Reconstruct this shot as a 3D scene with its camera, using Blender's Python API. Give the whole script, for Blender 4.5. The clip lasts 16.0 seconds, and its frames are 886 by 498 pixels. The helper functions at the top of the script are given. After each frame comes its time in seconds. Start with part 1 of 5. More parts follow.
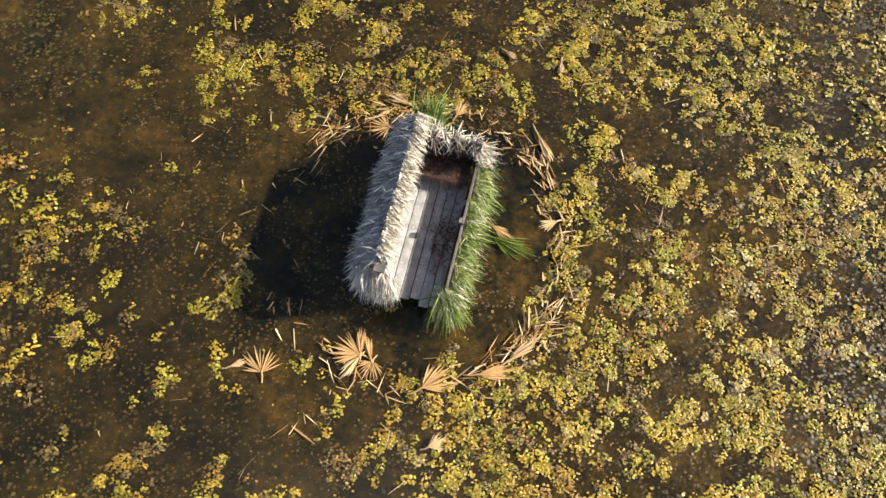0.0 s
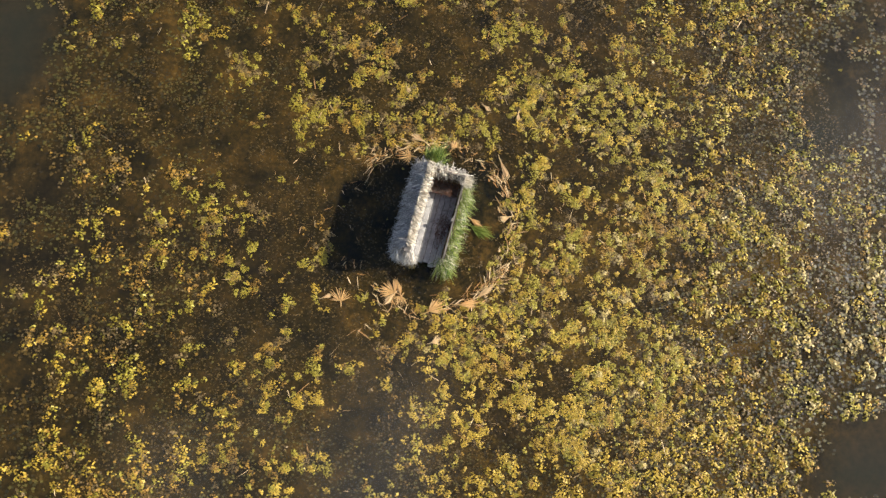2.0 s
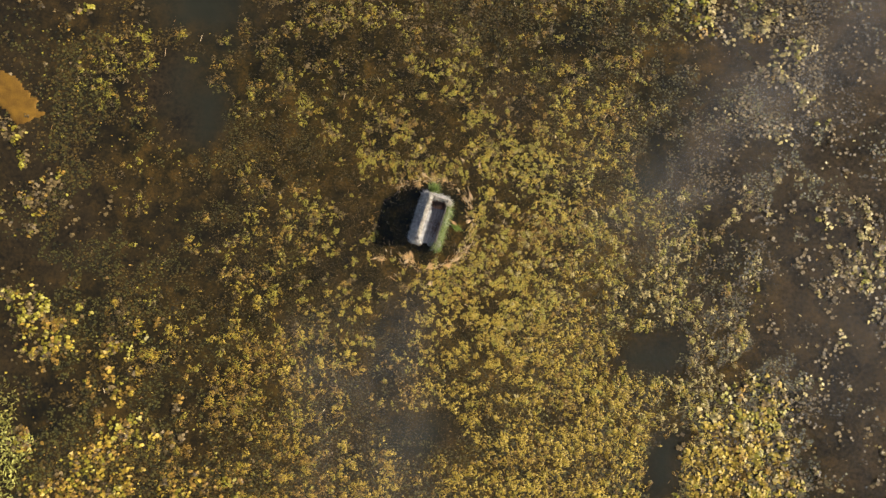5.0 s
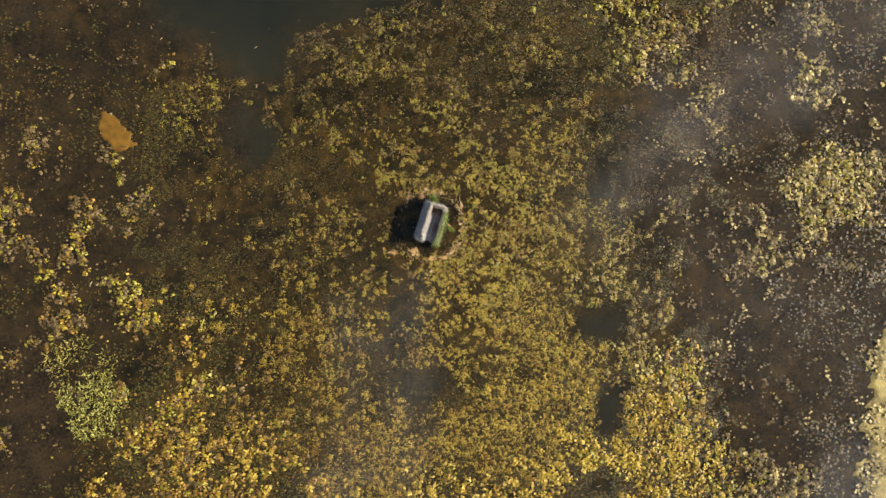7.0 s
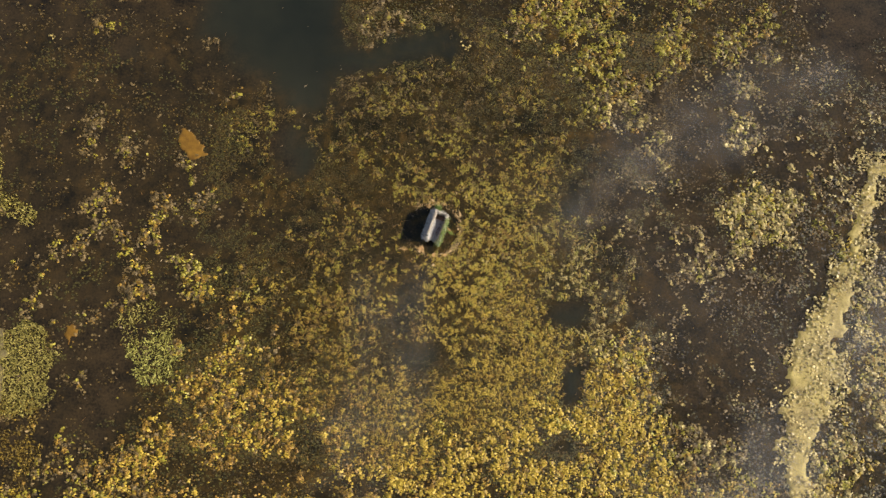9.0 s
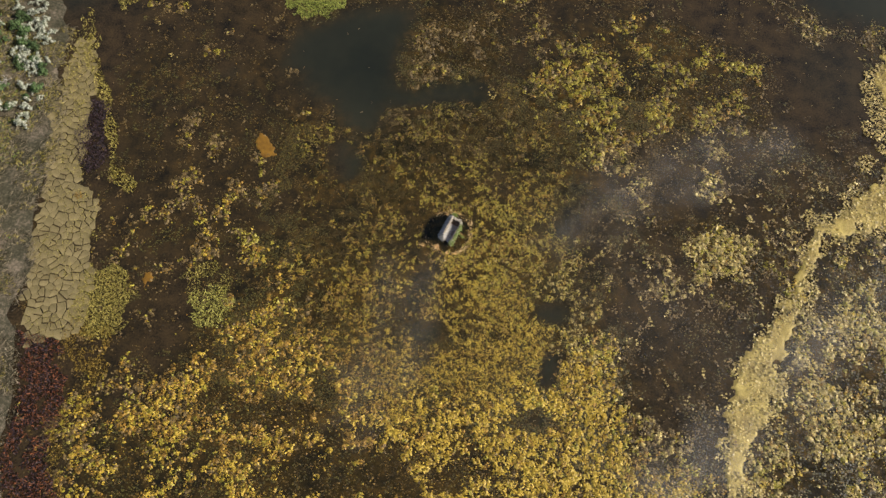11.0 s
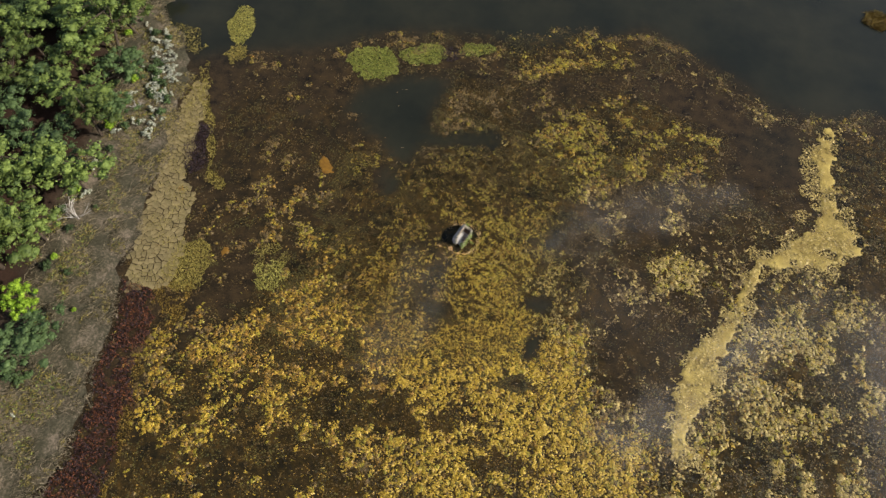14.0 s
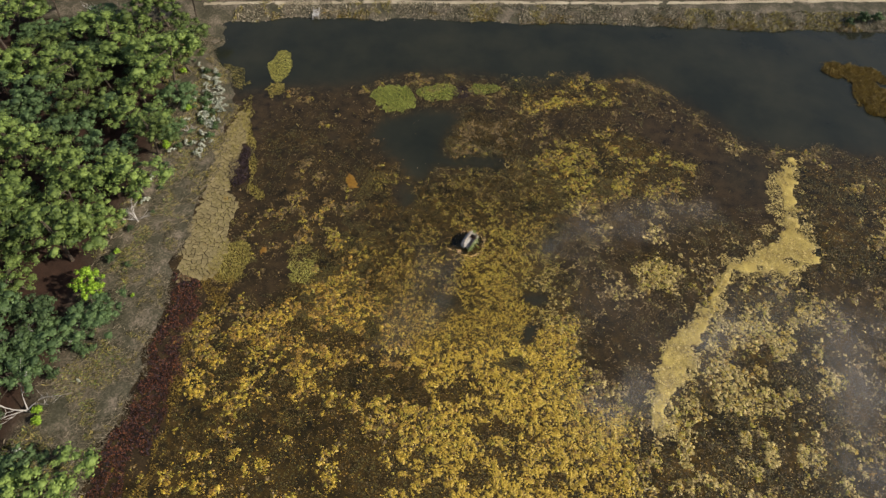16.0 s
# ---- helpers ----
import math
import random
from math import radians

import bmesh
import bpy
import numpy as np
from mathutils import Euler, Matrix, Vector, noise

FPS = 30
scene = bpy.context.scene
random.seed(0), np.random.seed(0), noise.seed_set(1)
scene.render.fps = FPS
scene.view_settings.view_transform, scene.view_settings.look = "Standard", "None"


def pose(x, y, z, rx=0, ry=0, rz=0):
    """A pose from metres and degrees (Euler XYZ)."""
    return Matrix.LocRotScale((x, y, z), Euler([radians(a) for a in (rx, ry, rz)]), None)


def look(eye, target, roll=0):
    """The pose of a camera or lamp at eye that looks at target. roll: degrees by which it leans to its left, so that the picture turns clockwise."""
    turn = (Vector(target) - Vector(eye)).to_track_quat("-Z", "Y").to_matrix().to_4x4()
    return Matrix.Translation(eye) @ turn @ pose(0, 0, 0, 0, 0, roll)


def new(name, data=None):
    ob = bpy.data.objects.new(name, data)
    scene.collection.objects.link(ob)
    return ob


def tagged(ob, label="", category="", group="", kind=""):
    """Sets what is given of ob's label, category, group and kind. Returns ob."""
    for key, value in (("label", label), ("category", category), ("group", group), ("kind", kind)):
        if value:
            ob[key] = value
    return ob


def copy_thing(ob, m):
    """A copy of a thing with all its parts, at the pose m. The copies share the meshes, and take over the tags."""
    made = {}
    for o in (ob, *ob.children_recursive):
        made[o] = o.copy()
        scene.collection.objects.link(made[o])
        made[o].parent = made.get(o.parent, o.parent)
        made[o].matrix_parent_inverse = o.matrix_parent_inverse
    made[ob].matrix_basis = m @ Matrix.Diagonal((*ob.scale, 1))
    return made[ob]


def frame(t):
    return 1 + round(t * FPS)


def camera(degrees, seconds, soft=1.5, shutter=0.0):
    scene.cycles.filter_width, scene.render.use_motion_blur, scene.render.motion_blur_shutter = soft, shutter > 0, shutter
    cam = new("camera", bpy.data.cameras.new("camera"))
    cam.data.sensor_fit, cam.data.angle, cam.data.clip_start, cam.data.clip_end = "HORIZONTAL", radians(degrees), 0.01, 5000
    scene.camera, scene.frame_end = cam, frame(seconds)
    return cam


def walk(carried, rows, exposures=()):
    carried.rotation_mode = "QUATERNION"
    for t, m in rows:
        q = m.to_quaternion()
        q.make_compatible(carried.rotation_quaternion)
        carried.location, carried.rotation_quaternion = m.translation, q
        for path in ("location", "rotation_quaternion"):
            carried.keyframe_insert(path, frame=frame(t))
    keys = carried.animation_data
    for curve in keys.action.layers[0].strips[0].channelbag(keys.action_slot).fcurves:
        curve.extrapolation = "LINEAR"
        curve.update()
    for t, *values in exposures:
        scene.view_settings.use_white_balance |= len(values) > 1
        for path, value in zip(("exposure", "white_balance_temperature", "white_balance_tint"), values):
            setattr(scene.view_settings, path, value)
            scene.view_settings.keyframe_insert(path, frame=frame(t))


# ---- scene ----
cam = camera(72.0, 16.0)
PATH = [
    (0, (-0.169, -3.384, 9.042), (-0.128, -2.756, 7.143), 3.34),
    (0.5, (-0.129, -3.328, 10.098), (-0.100, -2.782, 8.175), 2.74),
    (1, (-0.104, -3.351, 11.554), (-0.082, -2.880, 9.610), 2.57),
    (1.5, (-0.100, -3.508, 13.636), (-0.080, -3.107, 11.677), 3.08),
    (2, (-0.131, -3.661, 16.113), (-0.108, -3.317, 14.143), 4.52),
    (2.5, (-0.181, -3.711, 18.594), (-0.153, -3.418, 16.616), 6.59),
    (3, (-0.186, -3.676, 21.011), (-0.156, -3.431, 19.026), 9.29),
    (3.5, (-0.122, -3.621, 23.550), (-0.094, -3.417, 21.561), 10.58),
    (4, (-0.016, -3.519, 26.101), (0.009, -3.349, 24.108), 11.15),
    (4.5, (0.130, -3.486, 28.632), (0.149, -3.341, 26.637), 10.59),
    (5, (0.225, -3.532, 31.078), (0.240, -3.401, 29.082), 9.58),
    (5.5, (0.242, -3.742, 33.510), (0.258, -3.613, 31.514), 9.87),
    (6, (0.202, -4.143, 35.929), (0.221, -4.004, 33.934), 10.66),
    (6.5, (0.136, -4.764, 38.336), (0.160, -4.605, 36.342), 11.03),
    (7, (0.085, -5.634, 40.733), (0.111, -5.444, 38.742), 10.51),
    (7.5, (0.100, -6.787, 43.123), (0.125, -6.556, 41.137), 9.13),
    (8, (0.247, -8.255, 45.510), (0.263, -7.975, 43.530), 7.11),
    (8.5, (0.454, -10.040, 47.736), (0.462, -9.702, 45.765), 5.80),
    (9, (0.704, -12.127, 50.074), (0.699, -11.724, 48.115), 5.04),
    (9.5, (1.114, -14.451, 52.364), (1.089, -13.983, 50.419), 4.19),
    (10, (1.667, -16.984, 54.589), (1.614, -16.452, 52.662), 3.47),
    (10.5, (2.339, -19.689, 56.734), (2.254, -19.094, 54.826), 2.95),
    (11, (3.103, -22.521, 58.777), (2.985, -21.866, 56.892), 2.63),
    (11.5, (3.925, -25.424, 60.700), (3.775, -24.712, 58.837), 2.46),
    (12, (4.766, -28.336, 62.478), (4.589, -27.569, 60.640), 2.40),
    (12.5, (5.775, -31.259, 64.221), (5.571, -30.443, 62.406), 2.16),
    (13, (6.929, -34.164, 65.834), (6.695, -33.301, 64.045), 1.88),
    (13.5, (8.050, -37.126, 67.293), (7.790, -36.217, 65.530), 1.74),
    (14, (9.108, -40.012, 68.633), (8.823, -39.062, 66.897), 1.70),
    (14.5, (10.028, -42.922, 69.925), (9.722, -41.931, 68.215), 1.68),
    (15, (10.830, -45.920, 71.185), (10.506, -44.890, 69.501), 1.74),
    (15.5, (11.644, -49.108, 72.604), (11.303, -48.042, 70.947), 1.71),
    (16, (12.506, -52.514, 74.135), (12.150, -51.413, 72.504), 1.55),
]
walk(cam, [(t, look(eye, target, roll)) for t, eye, target, roll in PATH],
     exposures=[(0, 0.45), (2.5, 0.25), (5, 0.12), (9, 0.04), (12, -0.04), (16, -0.04)])

# ---- world and light ----
SUN_UP, SUN_TURN = 33.0, 5.0           # elevation; degrees north of due east
world = bpy.data.worlds.new("sky")
scene.world = world
world.use_nodes = True
wn = world.node_tree.nodes
sky = wn.new("ShaderNodeTexSky")
sky.sky_type, sky.sun_disc = "NISHITA", False
sky.sun_elevation, sky.sun_rotation = radians(SUN_UP), radians(90 - SUN_TURN)
sky.air_density, sky.dust_density = 1.0, 2.0
wn["Background"].inputs["Strength"].default_value = 0.11
world.node_tree.links.new(sky.outputs["Color"], wn["Background"].inputs["Color"])
sun = new("sun", bpy.data.lights.new("sun", "SUN"))
sun.data.energy, sun.data.angle, sun.data.color = 5.2, radians(0.6), (1.0, 0.93, 0.80)
sun_from = Vector((math.cos(radians(SUN_UP)) * math.cos(radians(SUN_TURN)),
                   math.cos(radians(SUN_UP)) * math.sin(radians(SUN_TURN)), math.sin(radians(SUN_UP))))
sun.matrix_world = look(sun_from * 200, (0, 0, 0))


# ---- materials ----
def material(name, low, high, scale=6.0, rough=0.7, bump=0.3, spec=0.4, fine=40.0, island=0.0, sheer=0.0, metal=0.0, third=None, each=0.0):
    """A two-scale surface: low and high are the ends of its colour range; island: how far single pieces differ."""
    m = bpy.data.materials.new(name)
    m.use_nodes = True
    n, l = m.node_tree.nodes, m.node_tree.links
    b = n["Principled BSDF"]
    co = n.new("ShaderNodeTexCoord")
    big, small = n.new("ShaderNodeTexNoise"), n.new("ShaderNodeTexNoise")
    big.inputs["Scale"].default_value, big.inputs["Detail"].default_value = scale, 5
    small.inputs["Scale"].default_value, small.inputs["Detail"].default_value = fine, 4
    for t in (big, small):
        l.new(co.outputs["Object"], t.inputs["Vector"])
    mix = n.new("ShaderNodeMath")
    mix.operation = "MULTIPLY_ADD"
    l.new(small.outputs["Fac"], mix.inputs[0])
    mix.inputs[1].default_value = 0.45
    l.new(big.outputs["Fac"], mix.inputs[2])
    shift = n.new("ShaderNodeMath")
    shift.operation = "SUBTRACT"
    l.new(mix.outputs[0], shift.inputs[0])
    shift.inputs[1].default_value = 0.22
    fac = shift.outputs[0]
    if island:
        geo, add = n.new("ShaderNodeNewGeometry"), n.new("ShaderNodeMath")
        add.operation = "MULTIPLY_ADD"
        l.new(geo.outputs["Random Per Island"], add.inputs[0])
        add.inputs[1].default_value = island
        low_part = n.new("ShaderNodeMath")
        low_part.operation = "MULTIPLY_ADD"
        l.new(fac, low_part.inputs[0])
        low_part.inputs[1].default_value, low_part.inputs[2].default_value = 1 - island * 0.6, -0.2 * island
        l.new(low_part.outputs[0], add.inputs[2])
        fac = add.outputs[0]
    ramp = n.new("ShaderNodeValToRGB")
    ramp.color_ramp.elements[0].position, ramp.color_ramp.elements[1].position = 0.25, 0.78
    ramp.color_ramp.elements[0].color, ramp.color_ramp.elements[1].color = (*low, 1), (*high, 1)
    if third:
        e = ramp.color_ramp.elements.new(0.5)
        e.color = (*third, 1)
    l.new(fac, ramp.inputs[0])
    tint = ramp.outputs[0]
    if each:
        who, tone, lit = n.new("ShaderNodeObjectInfo"), n.new("ShaderNodeHueSaturation"), n.new("ShaderNodeMath")
        lit.operation = "MULTIPLY_ADD"
        l.new(who.outputs["Random"], lit.inputs[0])
        lit.inputs[1].default_value, lit.inputs[2].default_value = each, 1 - each * 0.45
        l.new(lit.outputs[0], tone.inputs["Value"])
        l.new(tint, tone.inputs["Color"])
        tint = tone.outputs[0]
    l.new(tint, b.inputs["Base Color"])
    b.inputs["Roughness"].default_value, b.inputs["Specular IOR Level"].default_value = rough, spec
    b.inputs["Metallic"].default_value = metal
    if bump:
        bu = n.new("ShaderNodeBump")
        bu.inputs["Strength"].default_value, bu.inputs["Distance"].default_value = bump, 0.6 / fine
        l.new(small.outputs["Fac"], bu.inputs["Height"])
        l.new(bu.outputs["Normal"], b.inputs["Normal"])
    if sheer:
        tr, ms = n.new("ShaderNodeBsdfTranslucent"), n.new("ShaderNodeMixShader")
        l.new(tint, tr.inputs["Color"])
        ms.inputs[0].default_value = sheer
        l.new(b.outputs[0], ms.inputs[1])
        l.new(tr.outputs[0], ms.inputs[2])
        l.new(ms.outputs[0], n["Material Output"].inputs["Surface"])
    return m


def deck_material():
    """Grey weathered boards with grain along their length and pale specks."""
    m = material("deck", (0.25, 0.24, 0.23), (0.72, 0.69, 0.66), 5, 0.75, 0.5, 0.3, 50)
    n, l = m.node_tree.nodes, m.node_tree.links
    co, wide, spots, ramp, mix, tone = (n.new("ShaderNode" + k) for k in ("TexCoord", "Mapping", "TexNoise", "ValToRGB", "Mix", "ObjectInfo"))
    base = n["Principled BSDF"].inputs["Base Color"].links[0].from_socket
    l.new(co.outputs["Object"], wide.inputs["Vector"])
    wide.inputs["Scale"].default_value = (1.6, 1, 1)
    spots.inputs["Scale"].default_value, spots.inputs["Detail"].default_value = 26, 3
    l.new(wide.outputs[0], spots.inputs["Vector"])
    ramp.color_ramp.elements[0].position, ramp.color_ramp.elements[1].position = 0.64, 0.70
    l.new(spots.outputs["Fac"], ramp.inputs[0])
    mix.data_type = "RGBA"
    l.new(ramp.outputs[0], mix.inputs[0])
    l.new(base, mix.inputs[6])
    mix.inputs[7].default_value = (0.86, 0.84, 0.80, 1)
    shade = n.new("ShaderNodeHueSaturation")
    vary = n.new("ShaderNodeMath")
    vary.operation = "MULTIPLY_ADD"
    l.new(tone.outputs["Random"], vary.inputs[0])
    vary.inputs[1].default_value, vary.inputs[2].default_value = 0.5, 0.75
    l.new(vary.outputs[0], shade.inputs["Value"])
    l.new(mix.outputs[2], shade.inputs["Color"])
    l.new(shade.outputs[0], n["Principled BSDF"].inputs["Base Color"])
    return m


M = {
    "pad_green": material("pad_green", (0.13, 0.098, 0.014), (0.50, 0.425, 0.062), 0.9, 0.5, 0.2, 0.45, 30, 0.5, third=(0.34, 0.265, 0.020)),
    "pad_gold": material("pad_gold", (0.17, 0.095, 0.012), (0.73, 0.515, 0.074), 0.8, 0.5, 0.2, 0.45, 30, 0.35, third=(0.52, 0.345, 0.034)),
    "pad_brown": material("pad_brown", (0.048, 0.032, 0.013), (0.28, 0.185, 0.066), 0.8, 0.55, 0.2, 0.4, 30, 0.5),
    "pad_rust": material("pad_rust", (0.090, 0.050, 0.010), (0.47, 0.265, 0.040), 0.7, 0.55, 0.2, 0.4, 30, 0.6),
    "pad_sunk": material("pad_sunk", (0.020, 0.014, 0.005), (0.125, 0.076, 0.014), 0.6, 0.5, 0.2, 0.4, 30, 0.8),
    "pad_moss": material("pad_moss", (0.016, 0.015, 0.005), (0.120, 0.098, 0.020), 0.6, 0.5, 0.2, 0.4, 30, 0.8),
    "pad_tan": material("pad_tan", (0.16, 0.108, 0.026), (0.74, 0.56, 0.185), 0.8, 0.5, 0.2, 0.45, 30, 0.5),
    "mat_tan": material("mat_tan", (0.19, 0.125, 0.024), (0.60, 0.45, 0.115), 0.5, 0.6, 0.4, 0.4, 7),
    "straw": material("straw", (0.50, 0.42, 0.31), (0.90, 0.83, 0.70), 3, 0.6, 0.2, 0.3, 60, 0.75),
    "thatch": material("thatch", (0.27, 0.245, 0.232), (0.88, 0.81, 0.75), 3, 0.65, 0.2, 0.3, 60, 0.8),
    "frond": material("frond", (0.48, 0.24, 0.065), (0.90, 0.60, 0.27), 3, 0.55, 0.2, 0.4, 40, 0.6, sheer=0.15),
    "reed": material("reed", (0.46, 0.24, 0.08), (0.88, 0.66, 0.37), 2, 0.55, 0.2, 0.3, 40, 0.9),
    "grass_green": material("grass_green", (0.045, 0.095, 0.012), (0.36, 0.43, 0.095), 3, 0.5, 0.15, 0.4, 50, 0.9, sheer=0.2),
    "grass_islet": material("grass_islet", (0.15, 0.18, 0.028), (0.42, 0.44, 0.10), 0.4, 0.6, 0.15, 0.3, 20, 0.8),
    "grass_pale": material("grass_pale", (0.23, 0.215, 0.045), (0.52, 0.47, 0.12), 0.4, 0.6, 0.15, 0.3, 20, 0.8),
    "grass_olive": material("grass_olive", (0.18, 0.15, 0.03), (0.42, 0.34, 0.09), 0.3, 0.6, 0.15, 0.3, 20, 0.8),
    "grass_rust": material("grass_rust", (0.085, 0.055, 0.010), (0.29, 0.19, 0.030), 0.4, 0.6, 0.15, 0.3, 20, 0.8),
    "reed_purple": material("reed_purple", (0.014, 0.010, 0.014), (0.075, 0.045, 0.050), 0.4, 0.6, 0.15, 0.3, 20, 0.9),
    "grass_bank": material("grass_bank", (0.050, 0.044, 0.022), (0.33, 0.27, 0.185), 0.5, 0.7, 0.15, 0.25, 20, 0.8),
    "grass_dike": material("grass_dike", (0.13, 0.11, 0.065), (0.54, 0.46, 0.33), 0.3, 0.7, 0.15, 0.25, 20, 0.8),
    "reed_red": material("reed_red", (0.035, 0.017, 0.012), (0.24, 0.085, 0.035), 0.25, 0.6, 0.15, 0.3, 20, 0.9),
    "wood_grey": material("wood_grey", (0.07, 0.062, 0.055), (0.26, 0.235, 0.21), 5, 0.75, 0.5, 0.3, 50),
    "wood_dark": material("wood_dark", (0.06, 0.045, 0.036), (0.20, 0.145, 0.115), 6, 0.8, 0.5, 0.3, 50),
    "deck": deck_material(),
    "paper": material("paper", (0.35, 0.36, 0.36), (0.62, 0.62, 0.60), 9, 0.6, 0.2, 0.3, 60),
    "bark": material("bark", (0.035, 0.026, 0.019), (0.12, 0.092, 0.07), 4, 0.85, 0.8, 0.2, 25),
    "dead_wood": material("dead_wood", (0.30, 0.27, 0.24), (0.62, 0.58, 0.54), 4, 0.75, 0.5, 0.3, 25),
    "needle": material("needle", (0.050, 0.080, 0.020), (0.205, 0.270, 0.062), 0.6, 0.6, 1.0, 0.3, 6, 0.4, sheer=0.1, each=0.8),
    "leaf_dark": material("leaf_dark", (0.030, 0.052, 0.020), (0.105, 0.160, 0.055), 0.6, 0.6, 1.0, 0.3, 6, 0.4, sheer=0.05, each=0.8),
    "leaf_lime": material("leaf_lime", (0.12, 0.22, 0.012), (0.34, 0.50, 0.045), 0.6, 0.6, 0.9, 0.3, 6, 0.8, sheer=0.15),
    "leaf_white": material("leaf_white", (0.13, 0.15, 0.08), (0.62, 0.62, 0.52), 1.2, 0.7, 0.1, 0.3, 12, 0.9),
    "mud_plate": material("mud_plate", (0.125, 0.098, 0.046), (0.34, 0.27, 0.13), 0.45, 0.8, 0.7, 0.2, 9, each=0.3),
    "gravel": material("gravel", (0.30, 0.24, 0.16), (0.56, 0.47, 0.34), 0.25, 0.9, 0.5, 0.2, 6),
    "orange_silt": material("orange_silt", (0.13, 0.060, 0.006), (0.30, 0.15, 0.015), 1.5, 0.6, 0.3, 0.4, 14),
}


def ground_material(wet):
    """Shore, dike and forest floor on one sheet, or (wet) turbid water over weed; attributes say which soil lies where."""
    m = bpy.data.materials.new("water" if wet else "ground")
    m.use_nodes = True
    n, l = m.node_tree.nodes, m.node_tree.links
    b = n["Principled BSDF"]
    co = n.new("ShaderNodeTexCoord")

    def noise_at(scale, detail=6, rough=0.6):
        t = n.new("ShaderNodeTexNoise")
        t.inputs["Scale"].default_value, t.inputs["Detail"].default_value, t.inputs["Roughness"].default_value = scale, detail, rough
        l.new(co.outputs["Object"], t.inputs["Vector"])
        return t.outputs["Fac"]

    def ramp(fac, *stops):
        r = n.new("ShaderNodeValToRGB")
        e = r.color_ramp.elements
        for i, (p, c) in enumerate(stops):
            k = e[i] if i < 2 else e.new(p)
            k.position, k.color = p, (*c, 1)
        l.new(fac, r.inputs[0])
        return r.outputs[0]

    def blend(fac, a, c):
        x = n.new("ShaderNodeMix")
        x.data_type = "RGBA"
        l.new(fac, x.inputs[0])
        l.new(a, x.inputs[6])
        l.new(c, x.inputs[7])
        return x.outputs[2]

    def attribute(name):
        a = n.new("ShaderNodeAttribute")
        a.attribute_name = name
        return a.outputs["Fac"]

    def both(p, q, k=0.5):
        x = n.new("ShaderNodeMath")
        x.operation = "MULTIPLY_ADD"
        l.new(p, x.inputs[0])
        x.inputs[1].default_value = k
        y = n.new("ShaderNodeMath")
        y.operation = "MULTIPLY"
        l.new(q, y.inputs[0])
        y.inputs[1].default_value = 1 - k
        l.new(y.outputs[0], x.inputs[2])
        return x.outputs[0]

    if wet:
        weed = both(both(noise_at(0.16), noise_at(1.1, 6), 0.4), noise_at(7.0, 10, 0.8), 0.6)
        bed = ramp(weed, (0.42, (0.007, 0.007, 0.005)), (0.60, (0.120, 0.066, 0.015)), (0.47, (0.015, 0.013, 0.006)), (0.53, (0.042, 0.028, 0.009)))
        deep = ramp(noise_at(0.08, 4), (0.35, (0.016, 0.018, 0.013)), (0.7, (0.033, 0.032, 0.020)))
        dark = ramp(both(noise_at(0.5), noise_at(5.0, 7), 0.5), (0.38, (0.009, 0.008, 0.006)), (0.66, (0.076, 0.049, 0.022)))
        rich = ramp(both(both(noise_at(0.35), noise_at(2.6, 8, 0.7), 0.4), noise_at(13.0, 8, 0.8), 0.55), (0.42, (0.008, 0.007, 0.005)), (0.62, (0.20, 0.115, 0.020)), (0.51, (0.040, 0.026, 0.009)))
        col = blend(attribute("rich"), bed, rich)
        col = blend(attribute("dark"), col, dark)
        col = blend(attribute("deep"), col, deep)
    else:
        bank = ramp(both(noise_at(0.35), noise_at(4.0, 8, 0.7), 0.45), (0.36, (0.026, 0.027, 0.014)), (0.64, (0.25, 0.195, 0.145)), (0.5, (0.075, 0.066, 0.042)))
        litter = ramp(both(noise_at(0.5), noise_at(5.0, 8), 0.5), (0.32, (0.016, 0.010, 0.007)), (0.72, (0.070, 0.036, 0.023)))
        col = blend(attribute("litter"), bank, litter)
    l.new(col, b.inputs["Base Color"])
    if wet:
        b.inputs["Roughness"].default_value, b.inputs["IOR"].default_value = 0.10, 1.33
        wave = n.new("ShaderNodeBump")
        wave.inputs["Strength"].default_value, wave.inputs["Distance"].default_value = 0.15, 0.03
        l.new(noise_at(2.5, 4), wave.inputs["Height"])
        l.new(wave.outputs["Normal"], b.inputs["Normal"])
        return m
    b.inputs["Roughness"].default_value, b.inputs["Specular IOR Level"].default_value = 0.9, 0.2
    bu = n.new("ShaderNodeBump")
    bu.inputs["Strength"].default_value, bu.inputs["Distance"].default_value = 0.5, 0.08
    l.new(noise_at(6.0, 8), bu.inputs["Height"])
    l.new(bu.outputs["Normal"], b.inputs["Normal"])
    return m


def mist_material():
    """Thin white vapour: see-through where its noise is low and at the sheet's rim."""
    m = bpy.data.materials.new("mist")
    m.use_nodes = True
    n, l = m.node_tree.nodes, m.node_tree.links
    b = n["Principled BSDF"]
    b.inputs["Base Color"].default_value = (0.66, 0.62, 0.58, 1)
    b.inputs["Roughness"].default_value, b.inputs["Specular IOR Level"].default_value = 1.0, 0.0
    a = n.new("ShaderNodeAttribute")
    a.attribute_name = "thick"
    l.new(a.outputs["Fac"], b.inputs["Alpha"])
    return m


WATER, GROUND, MIST = ground_material(True), ground_material(False), mist_material()


